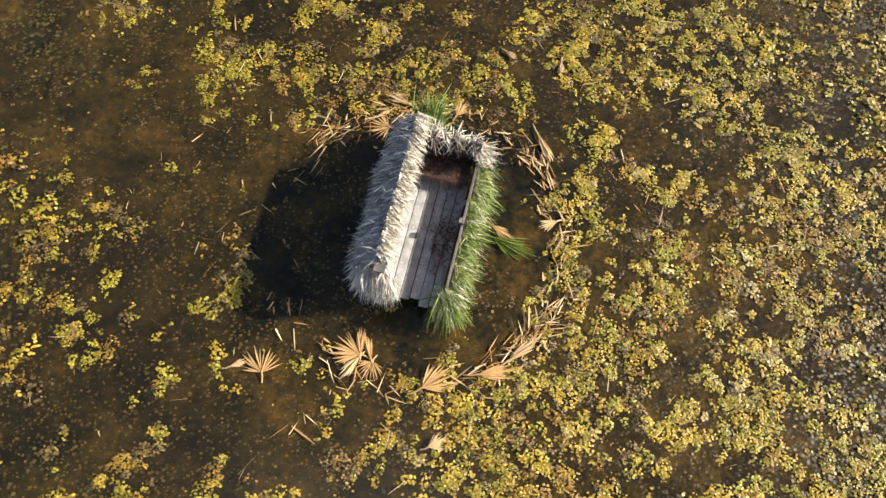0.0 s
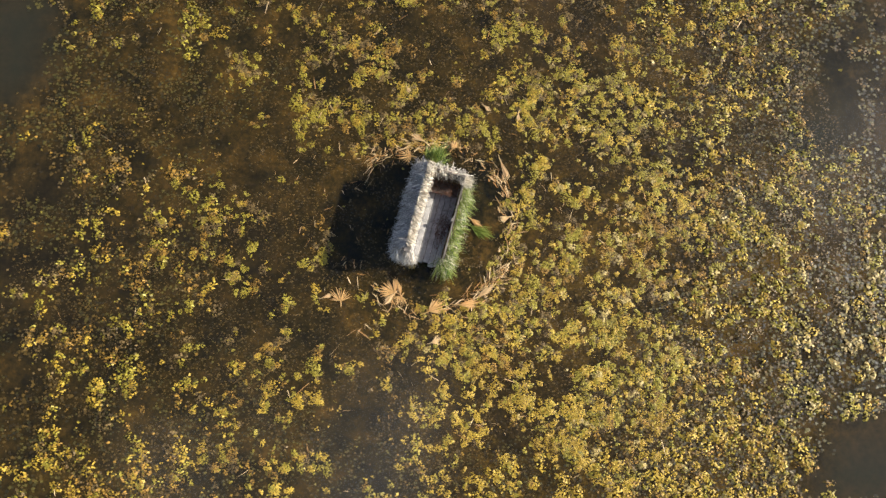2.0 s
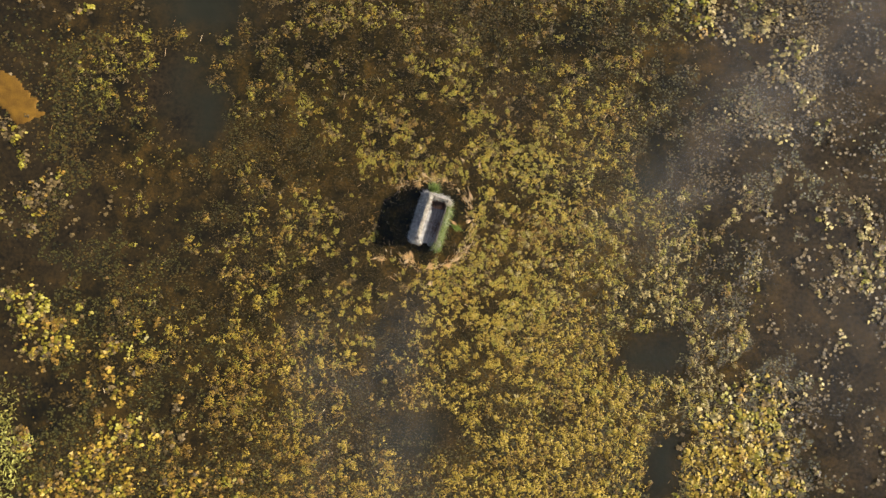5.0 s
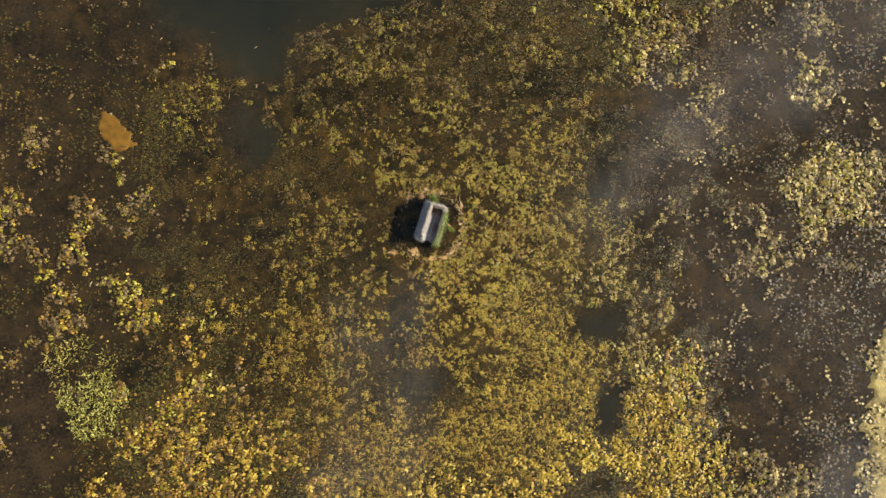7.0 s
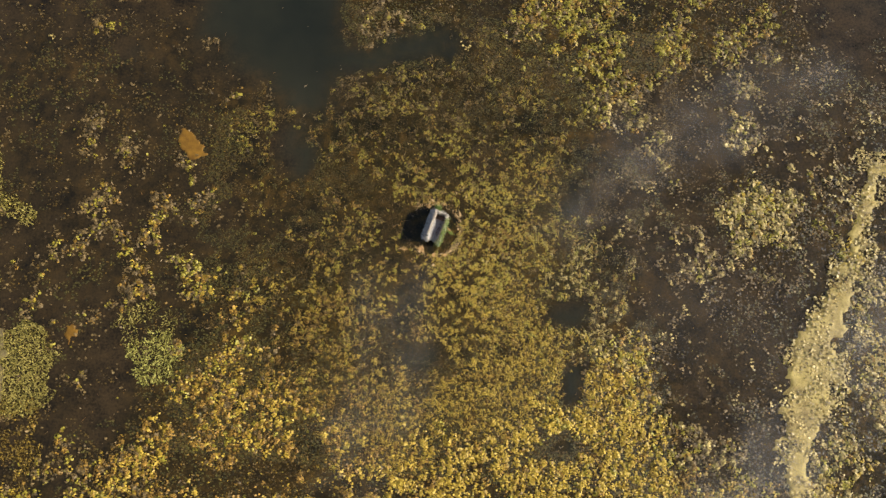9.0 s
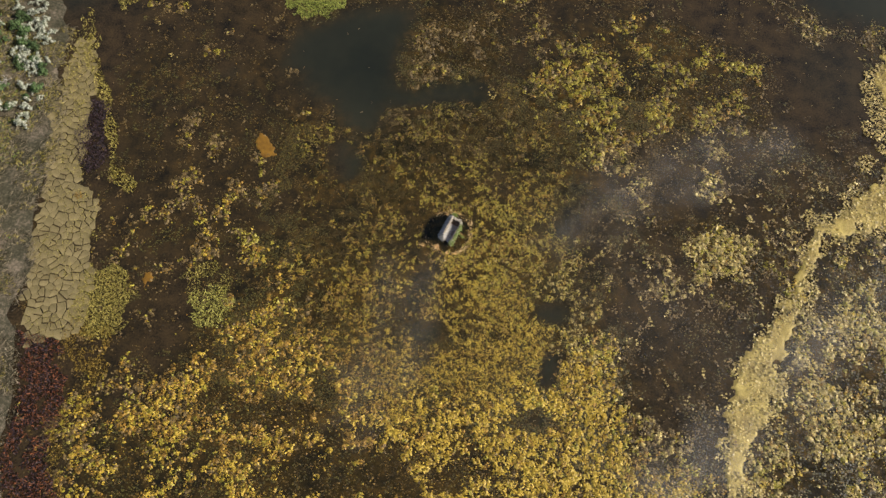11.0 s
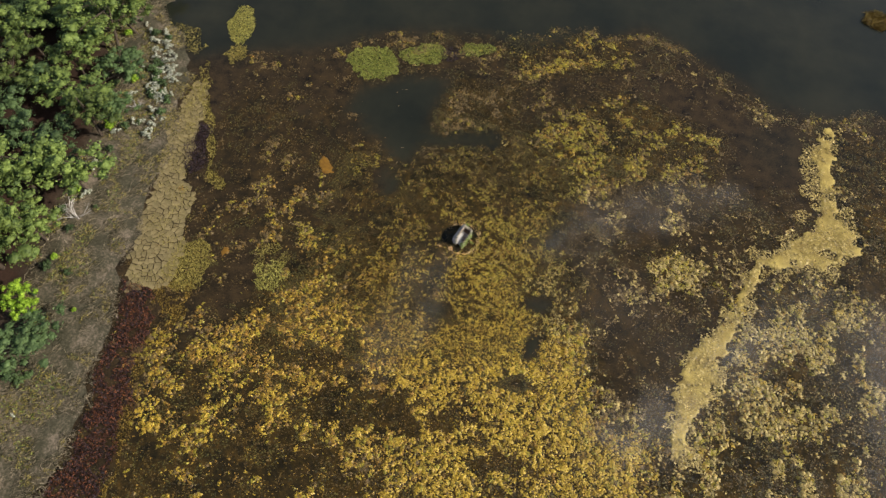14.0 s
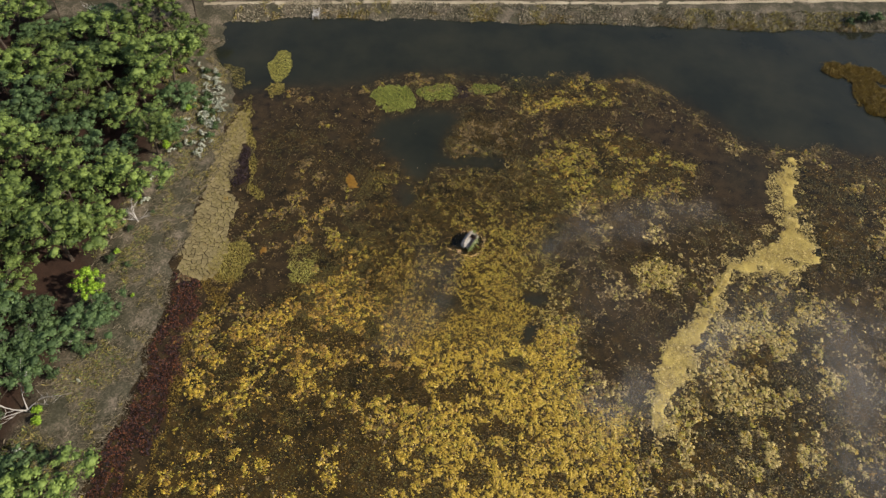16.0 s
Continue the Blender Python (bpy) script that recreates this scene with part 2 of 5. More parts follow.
# ---- mesh helpers ----
def mesh_of(name, verts, faces, mat, smooth=False):
    """A mesh from an (n, 3) array and an (m, k) array of corners."""
    verts, faces = np.asarray(verts, np.float32), np.asarray(faces, np.int32)
    me = bpy.data.meshes.new(name)
    k = faces.shape[1]
    me.vertices.add(len(verts))
    me.vertices.foreach_set("co", verts.ravel())
    me.loops.add(faces.size)
    me.loops.foreach_set("vertex_index", faces.ravel())
    me.polygons.add(len(faces))
    me.polygons.foreach_set("loop_start", np.arange(0, faces.size, k, dtype=np.int32))
    me.polygons.foreach_set("use_smooth", np.full(len(faces), smooth))
    me.update(calc_edges=True)
    me.materials.append(mat)
    return me


def part(name, data, mat, parent, label="", m=None):
    """Links a bmesh or a mesh as one object under a thing or a part."""
    if isinstance(data, bmesh.types.BMesh):
        me = bpy.data.meshes.new(name)
        data.to_mesh(me)
        data.free()
        me.materials.append(mat)
    else:
        me = data
    ob = new(name, me)
    if parent is not None:
        ob.parent = parent
    if m is not None:
        ob.matrix_basis = m
    return tagged(ob, label)


def box(bm, size, m=None, bevel=0.006):
    got = bmesh.ops.create_cube(bm, size=1.0)["verts"]
    bmesh.ops.scale(bm, vec=size, verts=got)
    if bevel:
        edges = list({e for v in got for e in v.link_edges})
        res = bmesh.ops.bevel(bm, geom=edges, offset=bevel, segments=1, affect="EDGES")
        got = list({v for f in res["faces"] for v in f.verts} | {v for v in got if v.is_valid})
    if m is not None:
        bmesh.ops.transform(bm, matrix=m, verts=got)
    return bm


def tube(points, radii, sides=6):
    """A tapered, bent limb through the points, as vertices and quads."""
    points = [Vector(p) for p in points]
    vs, fs = [], []
    for i, (p, r) in enumerate(zip(points, radii)):
        d = (points[min(i + 1, len(points) - 1)] - points[max(i - 1, 0)]).normalized()
        a = d.orthogonal().normalized()
        c = d.cross(a)
        vs += [p + (a * math.cos(k * math.tau / sides) + c * math.sin(k * math.tau / sides)) * r for k in range(sides)]
    for i in range(len(points) - 1):
        for k in range(sides):
            k2 = (k + 1) % sides
            fs.append((i * sides + k, i * sides + k2, (i + 1) * sides + k2, (i + 1) * sides + k))
    return np.array([tuple(v) for v in vs]), np.array(fs)


def merge(pieces):
    vs, fs, at = [], [], 0
    for v, f in pieces:
        vs.append(v)
        fs.append(f + at)
        at += len(v)
    return np.vstack(vs), np.vstack(fs)


def hashed(ix, iy, seed):
    h = (ix.astype(np.int64) * 374761393 + iy.astype(np.int64) * 668265263 + seed * 1274126177) & 0xFFFFFFFF
    h = ((h ^ (h >> 13)) * 1274126177) & 0xFFFFFFFF
    return ((h ^ (h >> 16)) & 0xFFFF) / 65535.0


def lattice(x, y, seed):
    ix, iy = np.floor(x), np.floor(y)
    fx, fy = x - ix, y - iy
    fx, fy = fx * fx * (3 - 2 * fx), fy * fy * (3 - 2 * fy)
    a, b = hashed(ix, iy, seed), hashed(ix + 1, iy, seed)
    c, d = hashed(ix, iy + 1, seed), hashed(ix + 1, iy + 1, seed)
    return (a * (1 - fx) + b * fx) * (1 - fy) + (c * (1 - fx) + d * fx) * fy


def patches(x, y, size, seed, octaves=4):
    """Cloudy field, spread evenly over 0 to 1; size: metres of its largest patches."""
    total, amp, norm = 0.0, 1.0, 0.0
    for k in range(octaves):
        f = 2.03 ** k / size
        total = total + amp * lattice(x * f + 17.3 * k, y * f - 9.1 * k, seed + k)
        norm += amp
        amp *= 0.55
    return 1 / (1 + np.exp(-(total / norm - 0.5) / 0.085))


def inside(x, y, outline):
    hit = np.zeros(np.shape(x), bool)
    for (x0, y0), (x1, y1) in zip(outline, outline[1:] + outline[:1]):
        with np.errstate(divide="ignore", invalid="ignore"):
            hit ^= ((y0 > y) != (y1 > y)) & (x < (x1 - x0) * (y - y0) / (y1 - y0) + x0)
    return hit


def blob(x, y, cx, cy, rx, ry, turn=0.0):
    """1 in the middle of a soft oval, 0.5 at its rim."""
    c, s = math.cos(radians(turn)), math.sin(radians(turn))
    u, v = ((x - cx) * c + (y - cy) * s) / rx, (-(x - cx) * s + (y - cy) * c) / ry
    return 1 / (1 + np.exp((np.sqrt(u * u + v * v) - 1) * 6))


def leaves(x, y, z, size, lean, rng, corners=6, slope=(0, 0)):
    """Small flat leaves, one polygon each, leaning by up to lean."""
    n = len(x)
    turn = rng.uniform(0, math.tau, n)
    a = np.arange(corners) * math.tau / corners
    wob = rng.uniform(0.75, 1.15, (n, corners))
    px, py = np.cos(a + turn[:, None]) * wob * size[:, None] * 0.5, np.sin(a + turn[:, None]) * wob * size[:, None] * 0.42
    sx, sy = rng.normal(0, lean, n) + slope[0], rng.normal(0, lean, n) + slope[1]
    v = np.stack([x[:, None] + px, y[:, None] + py, z[:, None] + px * sx[:, None] + py * sy[:, None]], -1)
    return v.reshape(-1, 3), np.arange(n * corners).reshape(n, corners)


def blades(base, way, length, width, droop, rng):
    """Tapered, drooping strips: base (n, 3), way (n, 3) unit, two quads each, the last one narrow."""
    n = len(base)
    side = np.cross(way, rng.normal(0, 1, (n, 3)))
    side /= np.linalg.norm(side, axis=1, keepdims=True) + 1e-9
    length, width, droop = (np.broadcast_to(k, (n,)) for k in (length, width, droop))
    rows = []
    for s, w in ((0.0, 0.8), (0.5, 1.0), (1.0, 0.15)):
        p = base + way * (length * s)[:, None]
        p = p - np.array([0, 0, 1.0]) * (droop * length * s * s)[:, None]
        rows += [p - side * (width * w / 2)[:, None], p + side * (width * w / 2)[:, None]]
    v = np.stack(rows, 1).reshape(-1, 3)
    i = (np.arange(n) * 6)[:, None]
    f = np.concatenate([i + np.array([0, 1, 3, 2]), i + np.array([2, 3, 5, 4])], 0)
    return v, f


# ---- the lie of the land ----
SHORE = [(-61.9, 32.7), (-60.0, 26.6), (-52.3, 19.4), (-48.0, 13.1), (-45.4, 4.5), (-43.0, -6.1), (-40.6, -14.7), (-38.3, -21.5),
         (-35.7, -29.4), (-33.5, -40.0), (-31.3, -51.2), (-28.5, -67.4), (-22.5, -116.2)]
DIKE = [(-152.4, 3.8), (-77.1, 30.5), (-65.2, 34.8), (-59.8, 36.5), (-54.0, 40.5), (-46.9, 43.4), (-20.7, 51.7), (12.1, 62.5), (43.4, 72.3), (64.1, 79.7), (141.1, 106.0)]


def off_line(x, y, line):
    """Distance to a line of points, positive on its left as it runs."""
    best, sign = np.full(np.shape(x), 1e9), np.ones(np.shape(x))
    for (x0, y0), (x1, y1) in zip(line, line[1:]):
        dx, dy = x1 - x0, y1 - y0
        t = np.clip(((x - x0) * dx + (y - y0) * dy) / (dx * dx + dy * dy), 0, 1)
        d = np.hypot(x - x0 - t * dx, y - y0 - t * dy)
        near = d < best
        best = np.where(near, d, best)
        sign = np.where(near, np.sign(dx * (y - y0) - dy * (x - x0)), sign)
    return best * sign


def land(x, y):
    """Metres inland from the water's edge (negative in the pond): from the west shore and from the dike."""
    wob = (patches(x, y, 5.0, 31) - 0.5) * 1.6 + (patches(x, y, 2.4, 33) - 0.5) * 0.8
    return -off_line(x, y, SHORE) + wob, off_line(x, y, DIKE) + wob * 0.6


def rise(d, rate, top):
    return np.clip(d * rate, -0.45, top)


def height(x, y):
    west, north = land(x, y)
    zw = rise(west, 0.13, 1.1) + np.clip(west - 12, 0, 60) * 0.012
    zn = rise(north, 0.42, 1.35)
    z = np.maximum(zw, zn)
    z = z + (patches(x, y, 2.5, 77) - 0.5) * 0.16 * (z > -0.4)
    return np.where(z < -0.44, -0.45 - 0.9 * deepness(x, y), z)


def deepness(x, y):
    """The open, deep water along the dike and the pool in the weed."""
    wob = (patches(x, y, 9.0, 5) - 0.5) * 5
    north = 1 / (1 + np.exp(-(off_line(x, y, [(-63.6, 20.3), (-49.3, 17.7), (-34.9, 24.1), (-21.7, 33.3), (-3.1, 38.3), (9.2, 44.1), (17.3, 46.7),
                                               (27.4, 43.9), (37.2, 35.7), (47.1, 38.6), (68.4, 42.7), (116.6, 60.4)]) + wob * 0.5) * 1.2))
    rim = [(-22.6, 20.4), (-16.3, 25.6), (-10.5, 26.6), (-10.4, 20.1), (-9.8, 16.2), (-5.6, 16.2), (0.2, 18.4), (1.0, 17.0), (-4.9, 13.6), (-10.2, 12.7), (-10.7, 9.5), (-14.4, 9.5), (-19.2, 13.5), (-23.1, 16.2)]
    px, py = x + wob * 0.25, y + (patches(x, y, 3.0, 25) - 0.5) * 1.8
    away = np.abs(off_line(px, py, rim + rim[:1]))
    pool = 1 / (1 + np.exp(-np.where(inside(px, py, rim), away, -away) * 2.2))
    holes = [blob(x + wob * 0.08, y, *h) for h in ((-12.6, 5.4, 1.0, 2.2, 12), (12.2, -11.6, 0.6, 1.6), (11.6, -6.2, 1.3, 0.9, 20), (-0.4, -10.9, 1.3, 0.5),
                                                   (10.9, 3.2, 0.6, 1.5, -15), (-29.1, 13.4, 0.6, 0.9), (11.6, -16.8, 0.8, 0.6))]
    return np.maximum.reduce([*holes, north, pool,
                              blob(x, y, 39, 29, 5.5, 5, 10) * 0.3])


def lay_field(f, x, y, amount, gold, brown, tan, soft, outline):
    """Lays one stretch of plants over those before it: how much of the water it hides and the shares of its colours."""
    away = np.abs(off_line(x, y, outline + outline[:1]))
    w = 1 / (1 + np.exp(-np.where(inside(x, y, outline), away, -away) * 2 / soft))
    for i, value in enumerate((amount, gold, brown, tan)):
        f[i] += (value - f[i]) * w


RIM = [(52.0, 38.5), (45.3, 36.0), (36.2, 34.1), (32.1, 35.5), (28.7, 40.0), (22.5, 44.0), (14.9, 45.0), (2.0, 41.4), (-4.0, 38.0)]


def plant_fields(x, y):
    """Cover, gold, brown and tan shares of the floating plants, stretch by stretch."""
    wx, wy = (patches(x, y, 4.0, 221) - 0.5) * 2.0, (patches(x, y, 4.0, 227) - 0.5) * 2.0
    near = np.clip(np.hypot(x, y) / 14, 0.25, 1)
    x, y = x + wx * near, y + wy * near
    f = [np.full(np.shape(x), v) for v in (0.17, 0.05, 0.80, 0.0)]
    lay_field(f, x, y, 0.19, 0.05, 0.92, 0.0, 2.0, [(-42.4, 13.4), (-21.6, 17.7), (-18.2, 8.3), (-13.0, 6.4), (-12.8, -2.6), (-31.8, -6.7), (-39.8, 6.4)])   # thin brown field in the north-west
    lay_field(f, x, y, 0.46, 0.3, 0.20, 0.0, 3.0, [(-27.4, -5.3), (-14.6, 2.5), (-3.4, 8.4), (10.5, 10.0), (14.4, 3.9), (15.1, -3.3), (-18.4, -13.1), (-21.2, -8.1)])   # olive field round the hide
    lay_field(f, x, y, 0.42, 0.10, 0.25, 0.0, 1.5, [(7.4, 25.4), (15.6, 31.9), (24.2, 30.5), (30.4, 27.5), (29.5, 20.8), (22.2, 16.0), (15.3, 14.8), (12.0, 9.6), (2.2, 9.2), (0.9, 14.1)])   # yellow field in the north-east
    lay_field(f, x, y, 0.52, 0.75, 0.15, 0.0, 1.5, [(-31.4, -24.9), (-25.1, -20.5), (-21.7, -14.8), (-17.2, -12.7), (-13.1, -19.6), (-21.4, -28.1), (-19.6, -35.5), (-27.4, -37.7), (-28.5, -30.2)])   # gold streaks along the shore
    lay_field(f, x, y, 0.68, 0.85, 0.06, 0.0, 2.0, [(-18.6, -12.5), (14.8, -1.9), (17.8, -7.9), (20.2, -14.8), (21.9, -17.9), (25.4, -22.5), (-19.6, -35.5), (-20.8, -27.9), (-14.2, -19.9)])   # gold field in the south
    lay_field(f, x, y, 0.84, 0.95, 0.0, 0.0, 2.0, [(-4.6, -14.5), (-0.7, -10.7), (16.5, -7.6), (20.4, -16.0), (20.6, -23.9), (6.8, -27.9), (-1.4, -22.3)])   # its dense heart
    lay_field(f, x, y, 0.82, 1.0, 0.0, 0.0, 3.0, [(-0.5, -29.5), (26.5, -19.1), (32.5, -27.2), (34.5, -33.8), (-6.3, -48.1), (-0.9, -38.9)])   # dense gold farther south
    lay_field(f, x, y, 0.5, 0.8, 0.1, 0.0, 2.0, [(-30.8, -49.5), (-15.6, -44.1), (-6.3, -48.1), (-29.2, -56.2)])   # gold by the southern shore
    lay_field(f, x, y, 0.4, 0.8, 0.1, 0.0, 1.0, [(-11.3, -24.0), (-2.3, -21.4), (2.3, -24.7), (1.3, -28.8), (-9.9, -30.4)])   # thinner water in the gold
    lay_field(f, x, y, 0.5, 0.75, 0.15, 0.0, 2.0, [(-27.3, -36.7), (-5.3, -28.9), (3.0, -44.9), (-22.4, -53.8)])   # gold streaks farther south
    lay_field(f, x, y, 0.38, 0.6, 0.25, 0.0, 1.5, [(-29.5, -23.8), (-16.9, -24.8), (-9.4, -33.4), (-18.4, -39.5), (-25.1, -37.5)])   # thin brown water by the shore
    lay_field(f, x, y, 0.13, 0.0, 0.65, 0.25, 1.2, [(14.1, 13.6), (29.5, 20.0), (36.9, 12.2), (31.7, 1.6), (26.5, -8.0), (28.4, -14.8), (21.7, -16.8), (18.1, -9.2), (12.7, -1.1)])   # dark eastern basin
    lay_field(f, x, y, 0.85, 0.3, 0.05, 0.6, 0.6, [(23.1, 4.2), (26.0, 7.4), (30.7, 5.7), (29.3, 0.2), (24.8, 1.0)])   # tan raft in the basin
    lay_field(f, x, y, 0.37, 0.40, 0.0, 0.55, 1.5, [(34.2, 2.4), (48.5, 11.7), (55.1, -14.0), (54.7, -20.2), (30.9, -27.0), (30.3, -21.1), (31.8, -6.5)])   # tan clumps beyond the mat
    lay_field(f, x, y, 0.34, 0.3, 0.4, 0.2, 1.0, [(45.4, 32.5), (60.6, 39.4), (69.3, 17.5), (48.9, 12.3), (44.8, 19.7)])   # olive water beyond the mat
    lay_field(f, x, y, 0.03, 0.0, 0.7, 0.3, 1.0, [(16.2, 37.9), (26.2, 38.5), (42.7, 32.9), (43.9, 19.4), (32.7, 20.1), (30.2, 28.3), (17.2, 32.1)])   # dark corner inside the rim
    lay_field(f, x, y, 0.1, 0.1, 0.6, 0.0, 1.0, [(-35.5, -3.7), (-27.4, -5.3), (-22.1, -16.9), (-25.7, -23.2), (-28.5, -26.6), (-31.0, -14.0)])   # dark strip off the mud
    lay_field(f, x, y, 0.5, 0.25, 0.25, 0.0, 0.8, [(-4.1, 35.3), (1.0, 40.6), (14.1, 44.5), (14.3, 37.2), (1.1, 31.6)])   # yellow rim in the north
    lay_field(f, x, y, 0.5, 0.0, 0.95, 0.0, 0.6, [(-11.8, 21.6), (-8.8, 27.7), (-0.9, 28.0), (1.1, 19.6), (-7.1, 16.2)])   # brown raft in the pool
    lay_field(f, x, y, 0.45, 0.1, 0.6, 0.0, 0.7, [(-10.9, 8.8), (-1.5, 17.9), (9.2, 16.5), (-2.3, 9.6)])   # brown raft south of the pool
    lay_field(f, x, y, 0.1, 0.0, 0.9, 0.0, 1.0, [(-40.6, 30.4), (-29.2, 36.5), (-25.8, 25.7), (-34.7, 20.8)])   # bare water in the north-west
    lay_field(f, x, y, 0.33, 0.1, 0.3, 0.0, 1.0, [(-20.4, 9.3), (-4.1, 10.1), (-4.5, 2.4), (-19.2, 1.0)])   # yellow-green clumps
    lay_field(f, x, y, 0.27, 0.3, 0.25, 0.0, 0.8, [(-17.3, 0.8), (-3.2, 1.6), (-2.6, -1.8), (-3.3, -3.5), (-16.5, -4.6)])   # thin weed west of the hide
    lay_field(f, x, y, 0.45, 0.6, 0.1, 0.0, 0.8, [(-16.5, -5.0), (-4.1, -4.1), (-3.2, -6.2), (-3.7, -9.8), (-15.8, -10.2)])   # gold clumps in the south-west
    lay_field(f, x, y, 0.42, 0.6, 0.1, 0.0, 0.5, [(-3.7, -4.3), (-1.0, -4.2), (-0.4, -9.7), (-3.0, -9.8)])   # thin lane south of the hide
    lay_field(f, x, y, 0.54, 0.4, 0.1, 0.05, 0.8, [(1.9, 3.9), (10.1, 5.3), (10.1, -1.5), (9.1, -4.6), (2.5, -4.8)])   # field east of the hide
    lay_field(f, x, y, 0.76, 0.75, 0.03, 0.02, 0.8, [(-0.6, -3.4), (6.4, -3.9), (9.1, -6.9), (8.6, -9.4), (-0.4, -9.7)])   # gold clumps south of the hide
    lay_field(f, x, y, 0.46, 0.3, 0.05, 0.55, 0.8, [(10.3, -1.5), (16.4, -0.0), (15.9, -9.2), (11.7, -9.4), (9.5, -5.7)])   # clumps in the east, mist glare put into their pale colour
    lay_field(f, x, y, 0.38, 0.15, 0.2, 0.0, 0.6, [(-3.2, 8.0), (4.3, 8.3), (4.5, 5.9), (-2.9, 3.7)])   # clumps north of the hide
    lay_field(f, x, y, 0.54, 0.4, 0.1, 0.0, 0.6, [(4.7, 7.7), (10.6, 8.6), (9.7, 4.7), (4.3, 4.0)])   # yellow clumps in the north-east
    lay_field(f, x, y, 0.16, 0.15, 0.7, 0.0, 1.2, [(-36.0, 5.0), (-24.8, 4.0), (-17.3, 3.2), (-16.1, -5.9), (-25.0, -5.2), (-33.0, -9.9)])   # dark weed in the west
    lay_field(f, x, y, 0.18, 0.4, 0.4, 0.0, 0.8, [(-23.3, -6.5), (-19.1, -6.2), (-18.4, -9.9), (-22.8, -10.9)])   # thin weed in the south-west
    lay_field(f, x, y, 0.0, 0.0, 0.0, 0.0, 0.25, [(-14.3, 7.8), (-11.7, 7.8), (-10.7, 3.1), (-12.4, 2.8), (-14.5, 5.9)])   # hole
    lay_field(f, x, y, 0.05, 0.0, 0.0, 0.0, 0.2, [(10.7, 4.7), (12.3, 5.0), (11.0, 1.6), (10.2, 2.2)])   # hole
    lay_field(f, x, y, 0.0, 0.0, 0.0, 0.0, 0.15, [(10.0, -0.3), (10.6, -0.3), (10.5, -1.6), (9.7, -1.3)])   # hole
    lay_field(f, x, y, 0.0, 0.0, 0.0, 0.0, 0.25, [(11.7, -9.8), (13.0, -10.1), (12.7, -13.4), (11.4, -13.3)])   # hole
    lay_field(f, x, y, 0.04, 0.0, 0.0, 0.0, 0.3, [(9.0, -5.6), (13.2, -4.8), (13.3, -7.5), (8.9, -7.8)])   # hole
    lay_field(f, x, y, 0.04, 0.0, 0.0, 0.0, 0.3, [(-2.4, -10.0), (1.5, -10.2), (1.2, -11.7), (-1.4, -11.7)])   # hole
    lay_field(f, x, y, 0.0, 0.0, 0.0, 0.0, 0.2, [(10.4, -16.4), (12.4, -16.1), (12.0, -17.6)])   # hole
    lay_field(f, x, y, 0.12, 0.0, 0.5, 0.0, 0.4, [(1.5, 7.7), (4.8, 8.2), (5.2, 5.6), (2.2, 5.4)])   # hole
    lay_field(f, x, y, 0.0, 0.0, 0.0, 0.0, 0.2, [(-29.9, 14.3), (-28.6, 14.2), (-28.4, 12.5), (-29.6, 12.4)])   # hole
    lay_field(f, x, y, 0.1, 0.0, 0.5, 0.0, 0.3, [(12.5, 1.0), (14.4, 0.3), (14.9, -3.6), (13.1, -3.1)])   # hole
    lay_field(f, x, y, 0.08, 0.0, 0.8, 0.0, 1.0, [(-57.2, 28.8), (-31.3, 36.8), (-22.6, 20.4), (-28.4, 14.6), (-42.9, 14.2), (-47.0, 11.0)])   # bare water off the northern shore
    return f


def murk(x, y):
    """Dark bottom with little weed, where few plants float."""
    k = plant_fields(x, y)[0]
    west, _ = land(x, y)
    return np.clip(1.20 - 3.4 * k + 0.25 * (patches(x, y, 6.0, 9) - 0.5) + 0.5 * (west > -7) , 0, 1)


def grid_sheet(x0, x1, y0, y1, step):
    xs, ys = np.arange(x0, x1 + step / 2, step), np.arange(y0, y1 + step / 2, step)
    gx, gy = np.meshgrid(xs, ys)
    w = len(xs)
    i = (np.arange(len(ys) - 1)[:, None] * w + np.arange(w - 1)).ravel()
    return gx.ravel(), gy.ravel(), np.stack([i, i + 1, i + w + 1, i + w], 1)


def set_attribute(me, name, values):
    me.attributes.new(name, "FLOAT", "POINT").data.foreach_set("value", np.asarray(values, np.float32))


def build_ground():
    # fine in the middle, widening steps out to the horizon
    steps = np.concatenate([-np.geomspace(2500, 131, 14), np.arange(-130, 130.5, 1.3), np.geomspace(132, 2500, 14)])
    gx, gy = np.meshgrid(steps, steps)
    w = len(steps)
    i = (np.arange(w - 1)[:, None] * w + np.arange(w - 1)).ravel()
    gx, gy = gx.ravel(), gy.ravel()
    west, north = land(gx, gy)
    me = mesh_of("ground", np.stack([gx, gy, height(gx, gy)], 1), np.stack([i, i + 1, i + w + 1, i + w], 1), GROUND, True)
    away = np.where(gx < -60, np.clip(np.abs(north - 4) - 4.5, 0, 1), np.clip(-north + 0.5, 0, 1))
    set_attribute(me, "litter", np.clip((west - 8.5) / 4, 0, 1) * away)
    tagged(new("ground", me), "marsh bed, dry shore, earth dike and forest floor", "ground", kind="structure")


def build_water():
    gx, gy, f = grid_sheet(-75, 165, -140, 120, 1.5)
    me = mesh_of("water", np.stack([gx, gy, gx * 0], 1), f, WATER, True)
    set_attribute(me, "deep", deepness(gx, gy))
    set_attribute(me, "dark", murk(gx, gy))
    set_attribute(me, "rich", np.clip((cover(gx, gy) - 0.30) * 2.2, 0, 0.7))
    tagged(new("water", me), "shallow tea-brown marsh water", "water", kind="structure")


